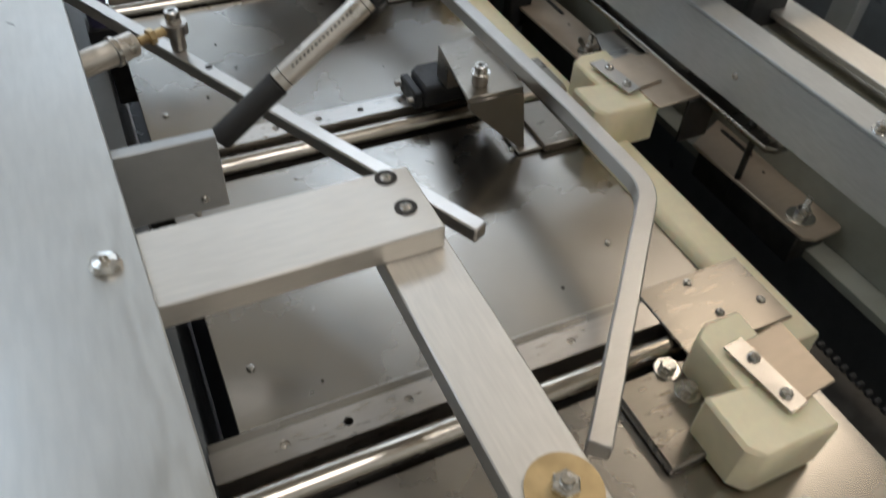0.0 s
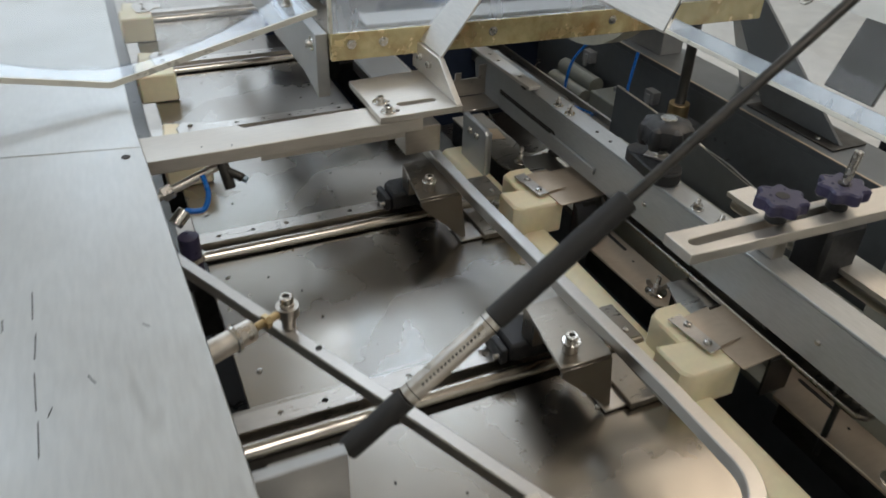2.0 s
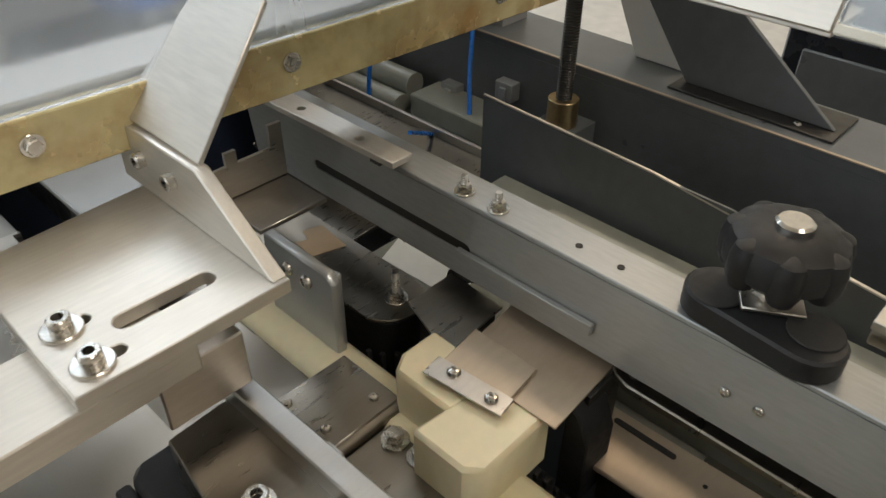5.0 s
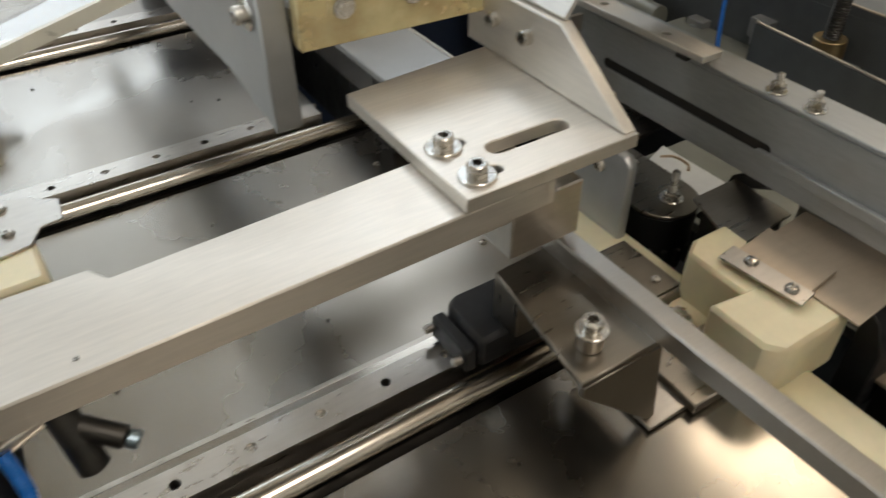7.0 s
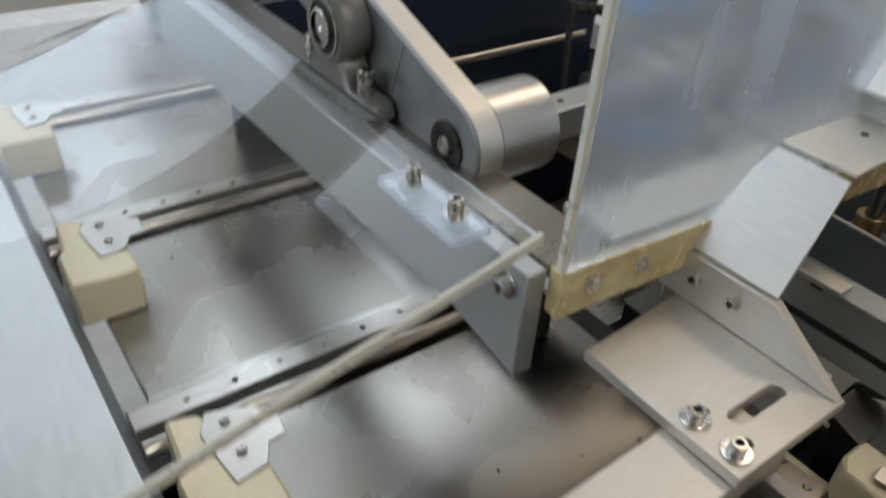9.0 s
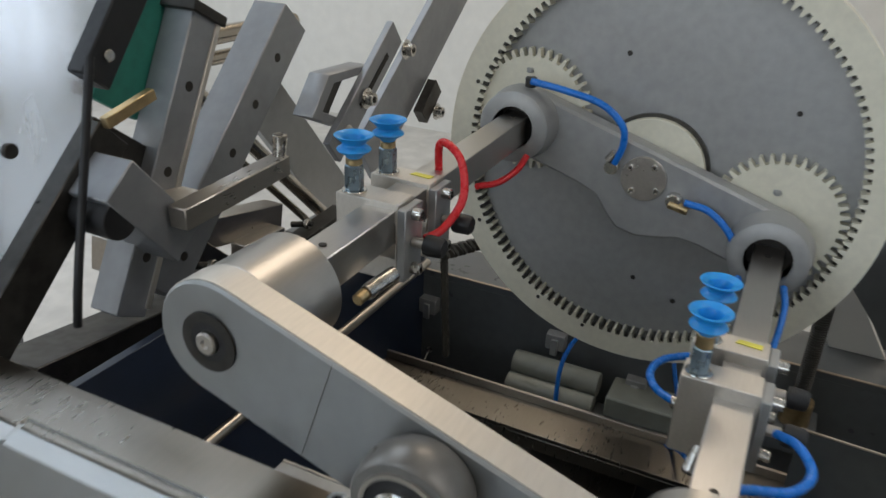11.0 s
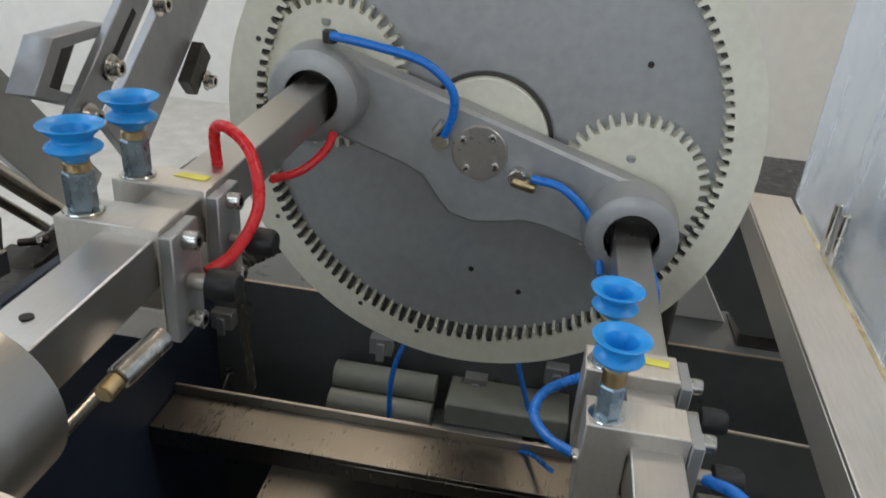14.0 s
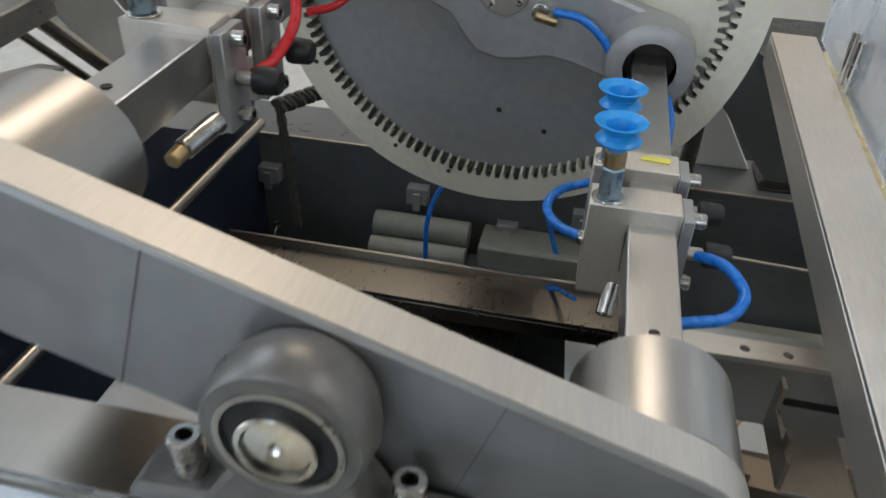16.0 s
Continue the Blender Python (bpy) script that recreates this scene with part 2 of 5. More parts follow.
def part(name, bm, mat, parent, label=""):
    bmesh.ops.translate(bm, verts=bm.verts, vec=-BASE[parent])
    me = finish(bm)
    me.materials.append(mat)
    ob = new(name, me)
    ob.parent = parent
    BASE[ob] = BASE[parent]
    return tagged(ob, label)


def single(name, bm, mat, base, label, category, group="", kind=""):
    bmesh.ops.translate(bm, verts=bm.verts, vec=-Vector(base))
    me = finish(bm)
    me.materials.append(mat)
    ob = new(name, me)
    ob.location = base
    BASE[ob] = Vector(base)
    return tagged(ob, label, category, group, kind)


def soften(bm, width, segments=1, angle=40):
    if width:
        bm.normal_update()
        edges = [e for e in bm.edges if len(e.link_faces) == 2 and e.calc_face_angle(0) > radians(angle)]
        bmesh.ops.bevel(bm, geom=edges, offset=width, segments=segments, profile=0.6, affect="EDGES", clamp_overlap=True)
    return bm


def box(x0, x1, y0, y1, z0, z1, bev=0.0006):
    bm = bmesh.new()
    bmesh.ops.create_cube(bm, size=1)
    for v in bm.verts:
        v.co = Vector((x0 if v.co.x < 0 else x1, y0 if v.co.y < 0 else y1, z0 if v.co.z < 0 else z1))
    bm.normal_update()
    return soften(bm, bev)


def join(*parts):
    me = bpy.data.meshes.new("tmp")
    out = bmesh.new()
    for b in parts:
        b.to_mesh(me)
        b.free()
        out.from_mesh(me)
    bpy.data.meshes.remove(me)
    return out


def moved(bm, m):
    bmesh.ops.transform(bm, matrix=m, verts=bm.verts)
    return bm


def prism(outer, a, b, axis="z", holes=(), bev=0.0):
    """A flat shape, with holes, between a and b along an axis; its points are (x, y), (y, z) or (x, z)."""
    bm = bmesh.new()

    def put(p, h):
        return {"z": (p[0], p[1], h), "x": (h, p[0], p[1]), "y": (p[0], h, p[1])}[axis]

    rings = []
    for h in (a, b):
        loops, edges = [], []
        for loop in (outer, *holes):
            vs = [bm.verts.new(put(p, h)) for p in loop]
            loops.append(vs)
            edges += [bm.edges.new((vs[i - 1], vs[i])) for i in range(len(vs))]
        if holes:
            bmesh.ops.triangle_fill(bm, edges=edges, use_beauty=True)
        else:
            bm.faces.new(loops[0])
        rings.append(loops)
    for lo, hi in zip(*rings):
        for i in range(len(lo)):
            bm.faces.new((lo[i - 1], lo[i], hi[i], hi[i - 1]))
    bmesh.ops.recalc_face_normals(bm, faces=bm.faces)
    return soften(bm, bev)


def ring(cx, cy, r, n=24, a0=0.0):
    return [(cx + r * math.cos(a0 + 2 * math.pi * i / n), cy + r * math.sin(a0 + 2 * math.pi * i / n)) for i in range(n)]


def slot_shape(cx, cy, half, r, n=8, vertical=False):
    pts = [(cx + half + r * math.cos(t), cy + r * math.sin(t)) for t in np.linspace(-math.pi / 2, math.pi / 2, n)]
    pts += [(cx - half + r * math.cos(t), cy + r * math.sin(t)) for t in np.linspace(math.pi / 2, 3 * math.pi / 2, n)]
    return [(cx + (y - cy), cy + (x - cx)) for x, y in pts] if vertical else pts


def lathe(profile, origin, axis=(0, 0, 1), n=28, tall=1.0):
    """Turns (radius, height) pairs round an axis."""
    bm = bmesh.new()
    rows = []
    for r, h in ((a, b * tall) for a, b in profile):
        if r < 1e-6:
            rows.append([bm.verts.new((0, 0, h))])
        else:
            rows.append([bm.verts.new((r * math.cos(2 * math.pi * i / n), r * math.sin(2 * math.pi * i / n), h)) for i in range(n)])
    for p, q in zip(rows, rows[1:]):
        for i in range(n):
            vs = [p[i % len(p)], p[(i + 1) % len(p)], q[(i + 1) % len(q)], q[i % len(q)]]
            vs = [v for k, v in enumerate(vs) if v not in vs[:k]]
            if len(vs) > 2:
                bm.faces.new(vs)
    turn = Vector((0, 0, 1)).rotation_difference(Vector(axis)).to_matrix().to_4x4()
    return moved(bm, Matrix.Translation(origin) @ turn)


def rod(p, q, r, n=24, bev=0.0008, r2=None):
    p, q = Vector(p), Vector(q)
    L, r2 = (q - p).length, r if r2 is None else r2
    bev = min(bev, r * 0.4, L * 0.4)
    return lathe([(0, 0), (r - bev, 0), (r, bev), (r2, L - bev), (r2 - bev, L), (0, L)], p, q - p, n)


def hexagon(p, q, r):
    """A hexagonal prism with chamfered ends."""
    p, q = Vector(p), Vector(q)
    L = (q - p).length
    c = r * 0.12
    return lathe([(0, 0), (r - c, 0), (r, c), (r, L - c), (r - c, L), (0, L)], p, q - p, 6)


def beam(p, q, w, h, bev=0.0006):
    """A straight square bar from p to q; w across, h upright."""
    p, q = Vector(p), Vector(q)
    L = (q - p).length
    y = (q - p).normalized()
    x = y.cross(Vector((0, 0, 1)))
    x = x.normalized() if x.length > 1e-4 else Vector((1, 0, 0))
    z = x.cross(y)
    m = Matrix((x, y, z)).transposed().to_4x4()
    return moved(box(-w / 2, w / 2, 0, L, -h / 2, h / 2, bev), Matrix.Translation(p) @ m)


def smooth_path(points, steps=8):
    pts = [Vector(p) for p in points]
    pts = [pts[0] * 2 - pts[1]] + pts + [pts[-1] * 2 - pts[-2]]
    out = []
    for i in range(1, len(pts) - 2):
        a, b, c, d = pts[i - 1:i + 3]
        for k in range(steps):
            u = k / steps
            out.append(0.5 * ((2 * b) + (c - a) * u + (2 * a - 5 * b + 4 * c - d) * u * u + (3 * b - a - 3 * c + d) * u ** 3))
    return out + [pts[-2]]


def tube(points, r, n=10, steps=8):
    path = smooth_path(points, steps)
    bm = bmesh.new()
    side = None
    rows = []
    for i, p in enumerate(path):
        d = (path[min(i + 1, len(path) - 1)] - path[max(i - 1, 0)]).normalized()
        if side is None:
            side = d.orthogonal().normalized()
        side = (side - d * side.dot(d)).normalized()
        up = d.cross(side)
        rows.append([bm.verts.new(p + r * (side * math.cos(2 * math.pi * k / n) + up * math.sin(2 * math.pi * k / n))) for k in range(n)])
    for a, b in zip(rows, rows[1:]):
        for k in range(n):
            bm.faces.new((a[k], a[(k + 1) % n], b[(k + 1) % n], b[k]))
    bm.faces.new(rows[0]), bm.faces.new(rows[-1])
    return bm


def cap_screw(owner, p, axis=(0, 0, 1), r=0.005, h=0.0055, washer=0.0, name="screw", mat=None):
    """A socket head screw whose head sits on p, with its washer."""
    p, a = Vector(p), Vector(axis).normalized()
    if washer:
        part("washer", lathe([(0.55 * r, 0), (washer, 0), (washer, 0.0012), (washer - 0.0005, 0.0016), (0.55 * r, 0.0016)], p, a, 28), CHROME, owner)
        p = p + a * 0.0016
    k = 0.52 * r
    head = lathe([(0, 0), (r, 0), (r, h - 0.0007), (r - 0.0007, h), (k, h), (k * 0.95, h * 0.35), (0, h * 0.35)], p, a, 24)
    s = part(name, head, mat or SCREW, owner)
    part("socket", lathe([(0, h * 0.36), (k * 0.9, h * 0.36), (k * 0.9, h * 0.4), (0, h * 0.4)], p, a, 6), SOCKET, s)
    return s


def hex_bolt(owner, p, axis=(0, 0, 1), r=0.0055, h=0.004, washer=0.0, stem=0.0, name="bolt"):
    p, a = Vector(p), Vector(axis).normalized()
    if washer:
        part("washer", lathe([(0, 0), (washer, 0), (washer, 0.0011), (washer - 0.0004, 0.0015), (0, 0.0015)], p, a, 28), CHROME, owner)
        p = p + a * 0.0015
    b = part(name, hexagon(p, p + a * h, r), SCREW, owner)
    if stem:
        part("thread", threaded(p + a * h, p + a * (h + stem), r * 0.5), SCREW, b)
    return b


def threaded(p, q, r, pitch=0.0012):
    L = (Vector(q) - Vector(p)).length
    prof, h = [(0, 0)], 0.0
    while h < L - pitch:
        prof += [(r, h), (r * 0.86, h + pitch * 0.5)]
        h += pitch
    return lathe(prof + [(r * 0.8, L), (0, L)], p, Vector(q) - Vector(p), 14)


def pan_screw(owner, p, axis=(0, 0, 1), r=0.0035, mat=None):
    s = part("screw", lathe([(0, 0), (r, 0), (r, r * 0.3), (r * 0.75, r * 0.62), (r * 0.3, r * 0.72), (r * 0.28, r * 0.4), (0, r * 0.4)], p, axis, 18), mat or SCREW, owner)
    return s


def hole_mark(owner, p, r, axis=(0, 0, 1), name="hole"):
    a = Vector(axis).normalized()
    return part(name, lathe([(0, -0.0003), (r, -0.0003), (r, 0.00035), (0, 0.00035)], p, a, 18), SOCKET, owner)

# ---- the workshop ----
X0, X1, Y0, Y1, H = -3.5, 5.0, -3.0, 6.5, 4.5
single("floor", box(X0, X1, Y0, Y1, -0.1, 0.0, 0), CONCRETE, (0, 0, 0), "pale grey concrete workshop floor", "floor", kind="structure")
for nm, poly, a, b, holes, axis in (
        ("wall_far", [(X0, 0), (X1, 0), (X1, H), (X0, H)], Y1, Y1 + 0.2, [[(-0.9, 0.2), (4.1, 0.2), (4.1, 2.42), (-0.9, 2.42)], [(-0.9, 3.1), (1.5, 3.1), (1.5, 4.2), (-0.9, 4.2)]], "y"),
        ("wall_near", [(X0, 0), (X1, 0), (X1, H), (X0, H)], Y0 - 0.2, Y0, [], "y"),
        ("wall_left", [(Y0, 0), (Y1, 0), (Y1, H), (Y0, H)], X0 - 0.2, X0, [[(0.5, 1.4), (3.9, 1.4), (3.9, 3.2), (0.5, 3.2)]], "x"),
        ("wall_right", [(Y0, 0), (Y1, 0), (Y1, H), (Y0, H)], X1, X1 + 0.2, [], "x")):
    single(nm, prism(poly, a, b, axis, holes), PLASTER, (0, 0, 0), "white plastered workshop wall", "wall", kind="structure")
# the last opening only lets the added near fill through
roof_holes = [[(-2.3, 2.1), (-0.9, 2.1), (-0.9, 4.7), (-2.3, 4.7)], [(1.2, 3.7), (3.2, 3.7), (3.2, 5.3), (1.2, 5.3)], [(2.7, 1.2), (3.9, 1.2), (3.9, 2.6), (2.7, 2.6)], [(0.0, -2.1), (1.2, -2.1), (1.2, -0.3), (0.0, -0.3)]]
single("ceiling", prism([(X0, Y0), (X1, Y0), (X1, Y1), (X0, Y1)], H, H + 0.12, "z", roof_holes), CEIL, (0, 0, H), "cream ceiling with roof lights", "ceiling", kind="structure")
win = thing("window_1", (1.6, Y1, 1.0), "wide white framed workshop window", "window", kind="structure")
for x in (-0.9, 0.75, 2.4, 4.06):
    part("window_frame", box(x, x + 0.05, Y1 + 0.02, Y1 + 0.08, 0.2, 2.42), FRAMEW, win)
part("window_sill", box(-0.95, 4.15, Y1 - 0.08, Y1 + 0.18, 0.16, 0.2), FRAMEW, win)

# ---- machine frame ----
frame_ = thing("machine_frame", (0.4, 0.9, 0.0), "dark painted steel frame of the machine", "machine frame")
part("left_beam", box(0.02, 0.186, -0.2, 2.3, 0.1, 1.024), WALL, frame_)
# added black sheet: closes the void below and keeps the gaps dark
part("pan", box(0.19, 0.99, -0.2, 1.734, 0.55, 0.56), PIT, frame_, "black pan closing the void below the bed")
part("bay_floor", box(0.52, 1.08, 1.745, 2.0, 0.1, 1.02), WALL, frame_)
for y in (0.40, 0.705, 1.007, 1.312):
    part("cross_beam", box(0.187, 0.60, y - 0.012, y + 0.03, 0.92, 1.0), DARK, frame_)
part("leg", box(0.02, 0.12, -0.2, -0.1, 0.0, 0.1), DARK, frame_)
part("leg", box(1.1, 1.2, 1.9, 2.0, 0.0, 0.1), DARK, frame_)
part("leg", box(0.02, 0.12, 1.8, 1.9, 0.0, 0.1), DARK, frame_)
part("leg", box(1.1, 1.2, -0.2, -0.1, 0.0, 0.1), DARK, frame_)

sidewall = thing("side_frame", (1.1, 0.9, 0.1), "dark grey painted side frame with a folded top flange", "machine frame")
part("panel", prism([(-0.2, 0.1), (2.0, 0.1), (2.0, 1.034), (-0.2, 1.034)], 1.08, 1.094, "x", [[(1.570, 0.834), (1.640, 0.838), (1.640, 0.868), (1.570, 0.866)]]), WALL, sidewall)
part("top_flange", box(1.08, 1.18, -0.2, 2.0, 1.034, 1.044), WALL, sidewall)
part("flange_edge", box(1.0795, 1.0835, -0.2, 2.0, 1.0442, 1.0455, 0), TANST, sidewall, "worn bare metal edge")
for y, z in ((1.515, 0.989), (1.30, 0.985), (1.395, 0.952), (1.72, 0.99)):
    c = part("cable_clip", box(1.064, 1.0815, y - 0.014, y + 0.014, z - 0.012, z + 0.012, 0.001), GREY, sidewall)
    part("clip_tongue", box(1.060, 1.0645, y - 0.005, y + 0.005, z - 0.019, z + 0.006, 0.0008), PLATEG, c)
part("bay_plate", box(0.445, 1.08, 1.735, 1.744, 0.62, 1.2), BAYSHADE, sidewall, "end plate coloured dark for the shade in the bay")
part("stay_rod", rod((0.48, 1.70, 1.09), (1.02, 1.70, 1.09), 0.006), STEEL, sidewall)

# ---- bed plates ----
for i, (ya, yb) in enumerate(((0.12, 0.378), (0.436, 0.68), (0.742, 0.982), (1.044, 1.284), (1.348, 1.575), (1.639, 1.872), (1.934, 2.28))):
    if i < 4:
        bed = thing("bed_plate", (0.4, (ya + yb) / 2, 1.02), "worn stainless bed plate with smudged reflections", "bed plate", "bed plates")
        part("plate", box(0.206, 0.572, ya, yb, 1.022, 1.030, 0.0008), BED, bed)
        for x, y in ((0.515, ya + 0.06), (0.225, yb - 0.03), (0.225, ya + 0.05), (0.50, yb - 0.05)):
            pan_screw(bed, (x, y, 1.0302), r=0.0028)
    else:
        bed = thing("bed_plate", (0.3, (ya + yb) / 2, 1.02), "worn stainless bed plate with smudged reflections", "bed plate", "bed plates")
        part("plate", box(0.206, 0.50, ya, yb, 1.022, 1.030, 0.0008), BED, bed)
    fleck = random.Random(11 + i)
    for k in range(7):
        x, y, r = fleck.uniform(0.23, 0.48), fleck.uniform(ya + 0.02, yb - 0.02), fleck.uniform(0.0007, 0.0017)
        part("speck", rod((x, y, 1.0301), (x, y, 1.0301 + 0.7 * r), r, 7), SOCKET, bed)
    part("front_ledge", box(0.206, 0.56 if i < 4 else 0.5, ya, ya + 0.004, 1.0302, 1.0325, 0.0005), STEEL, bed)

# ---- guide rails across the bed ----


def guide_rail(y, right):
    g = thing("guide_rail", (0.36, y, 1.0), "steel linear guide rail beside a round shaft", "guide rail", "guide rails")
    holes = [(x, y) for x in np.arange(0.189, right - 0.01, 0.04)]
    part("rail", prism([(0.186, y - 0.0105), (right, y - 0.0105), (right, y + 0.0105), (0.186, y + 0.0105)], 1.0, 1.043, "z",
                       [ring(x, yy, 0.0032, 12) for x, yy in holes if x > 0.195]), STEEL, g)
    part("bearing_strip", box(0.186, right, y + 0.0108, y + 0.021, 1.0, 1.037), BED, g)
    for k, (x, yy) in enumerate(holes):
        if x > 0.195 and k % 3 != 2:
            part("screw", lathe([(0, 0), (0.003, 0), (0.003, 0.003), (0.0014, 0.003), (0.0012, 0.001), (0, 0.001)], (x, yy, 1.0385), (0, 0, 1), 14), SCREW, g)
    part("shaft", rod((0.186, y - 0.024, 1.032), (0.586, y - 0.024, 1.032), 0.0085, 28), SHAFT, g)
    part("shaft_shelf", box(0.187, 0.575, y - 0.036, y - 0.011, 1.0, 1.014), DARK, g)
    return g


RAILS = (0.415, 0.720, 1.020, 1.324)
guide_rail(RAILS[0], 0.522), guide_rail(RAILS[1], 0.53), guide_rail(RAILS[2], 0.53), guide_rail(RAILS[3], 0.49), guide_rail(1.615, 0.49), guide_rail(1.91, 0.49)

# ---- rail end plates with hex bolts ----


def end_plate(y, dx=0.0):
    e = thing("end_plate", (0.565, y, 1.03), "oiled steel end plate screwed over the shaft end", "bracket", "shaft end plates")
    part("plate", box(0.522 + 0.3 * dx, 0.588, y - 0.034 + 0.1 * dx, y + 0.020, 1.0415, 1.0445, 0.001), BROWNST, e)
    part("rolled_lip", rod((0.522, y - 0.034, 1.038), (0.588, y - 0.034, 1.038), 0.0055), BROWNST, e)
    for x, yy in ((0.536, y + 0.012), (0.576, y - 0.022), (0.540, y - 0.020)):
        pan_screw(e, (x, yy, 1.0446), r=0.0033)
    foot = part("foot_plate", box(0.525 + dx, 0.592 + dx, y - 0.105, y - 0.0405, 1.031, 1.039, 0.001), BROWNST, e)
    hex_bolt(e, (0.566 + dx, y - 0.052 - 0.1 * dx, 1.039), washer=0.009, h=0.006, r=0.0058)
    hex_bolt(e, (0.568 + dx, y - 0.072 - 0.1 * dx, 1.039), washer=0.009, h=0.006, r=0.0058)
    return e


end_plate(RAILS[0], -0.088)
second = end_plate(RAILS[1])
copy_thing(second, Matrix.Translation((0.565, RAILS[2], 1.03)))

# ---- sliding carriages with their clamp brackets ----
cy = RAILS[2]
car = thing("slide_carriage", (0.45, cy, 1.04), "black slide carriage carrying an oiled steel clamp bracket", "carriage", "slide carriages")
part("block", prism([(0.438, cy - 0.022), (0.50, cy - 0.022), (0.50, cy + 0.020), (0.446, cy + 0.020), (0.438, cy + 0.012)], 1.0435, 1.066, "z", bev=0.003), BLACK, car)
cap = part("end_cap", box(0.4295, 0.4378, cy - 0.020, cy + 0.016, 1.0435, 1.061, 0.0015), BLACK, car)
for yy in (cy - 0.016, cy + 0.014):
    part("grease_nipple", rod((0.4235, yy, 1.053), (0.4296, yy, 1.053), 0.0028, 12), STEEL, car)
part("bracket_top", prism([(0.444, cy - 0.094), (0.496, cy - 0.094), (0.506, cy - 0.005), (0.456, cy - 0.008)], 1.0955, 1.0995, "z", bev=0.0008), BROWNST, car)
part("bracket_step", box(0.456, 0.496, cy - 0.03, cy - 0.008, 1.0665, 1.0955, 0.0008), BROWNST, car)
part("bracket_leg", prism([(0.446, 1.0955), (0.446, 1.088), (0.499, 1.0345), (0.505, 1.0345), (0.4965, 1.0955)], cy - 0.0945, cy - 0.0905, "y", bev=0.0006), BROWNST, car)
part("bracket_side", box(0.4925, 0.4965, cy - 0.0903, cy - 0.04, 1.05, 1.0953, 0.0008), BROWNST, car)
part("bracket_foot", box(0.4965, 0.532, cy - 0.100, cy - 0.066, 1.0315, 1.0345, 0.0006), STEEL, car)
part("spacer", rod((0.463, cy - 0.077, 1.0995), (0.463, cy - 0.077, 1.110), 0.0068), STEEL, car)
cap_screw(car, (0.463, cy - 0.077, 1.110), r=0.0056, h=0.006, washer=0.0085)
copy_thing(car, Matrix.Translation((0.455, RAILS[1], 1.04)))

# ---- nylon runner and blocks ----
runner = thing("nylon_runner", (0.598, 0.8, 1.0), "long cream nylon runner beside the bed", "runner")
part("runner", prism([(0.566, 1.0), (0.604, 1.0), (0.604, 1.034), (0.598, 1.040), (0.572, 1.040), (0.566, 1.034)], 0.356, 1.14, "y", bev=0.002), NYLON, runner)
part("cradle", box(0.574, 0.626, -0.2, 1.7, 0.93, 0.9995), DARK, runner)


def nylon_block(base):
    b = thing("nylon_block", base, "cream nylon stop block with a screwed steel tab", "stop block", "nylon stop blocks")
    x, y, z = base
    part("front_block", prism([(x - 0.054, y + 0.008), (x - 0.054, y - 0.030), (x - 0.046, y - 0.040), (x + 0.010, y - 0.040), (x + 0.010, y + 0.0)], z, z + 0.042, "z", bev=0.0025), NYLON, b)
    part("rear_block", prism([(x - 0.030, y + 0.001), (x + 0.010, y + 0.0008), (x + 0.012, y + 0.054), (x - 0.016, y + 0.054), (x - 0.030, y + 0.046)], z, z + 0.042, "z", bev=0.0025), NYLON, b)
    tab = part("tab", prism([(x - 0.021, y + 0.027), (x - 0.016, y - 0.021), (x + 0.026, y - 0.016), (x + 0.027, y + 0.033)], z + 0.0444, z + 0.0462, "z", bev=0.0005), TANST, b)
    part("strip", prism([(x - 0.023, y + 0.030), (x - 0.017, y - 0.024), (x - 0.002, y - 0.022), (x - 0.007, y + 0.032)], z + 0.0463, z + 0.0476, "z", bev=0.0004), STEEL, b, "dark screwed clamping strip")
    for yy in (y + 0.016, y - 0.0125):
        pan_screw(b, (x - 0.011, yy, z + 0.0477), r=0.0042)
    return b


nb = nylon_block((0.612, 0.938, 1.0325))
for x, y in ((0.617, 0.634), (0.517, 0.322)):
    copy_thing(nb, Matrix.Translation((x, y, 1.0325)))

# ---- belt slot, brown covers and wing nut plates ----
belt = thing("toothed_belt", (0.64, 0.8, 0.98), "black toothed belt lying in its slot", "belt")
part("belt", box(0.631, 0.637, 0.0, 1.16, 0.955, 0.990, 0.0008), RUBBER, belt)
tooth = finish(box(-0.003, 0.003, -0.0018, 0.0018, -0.004, 0.004, 0.0006))
tooth.materials.append(RUBBER)
for i in range(140):
    t = new("tooth", tooth)
    t.parent = belt
    t.location = Vector((0.6345, 0.03 + i * 0.008, 0.9925)) - BASE[belt]


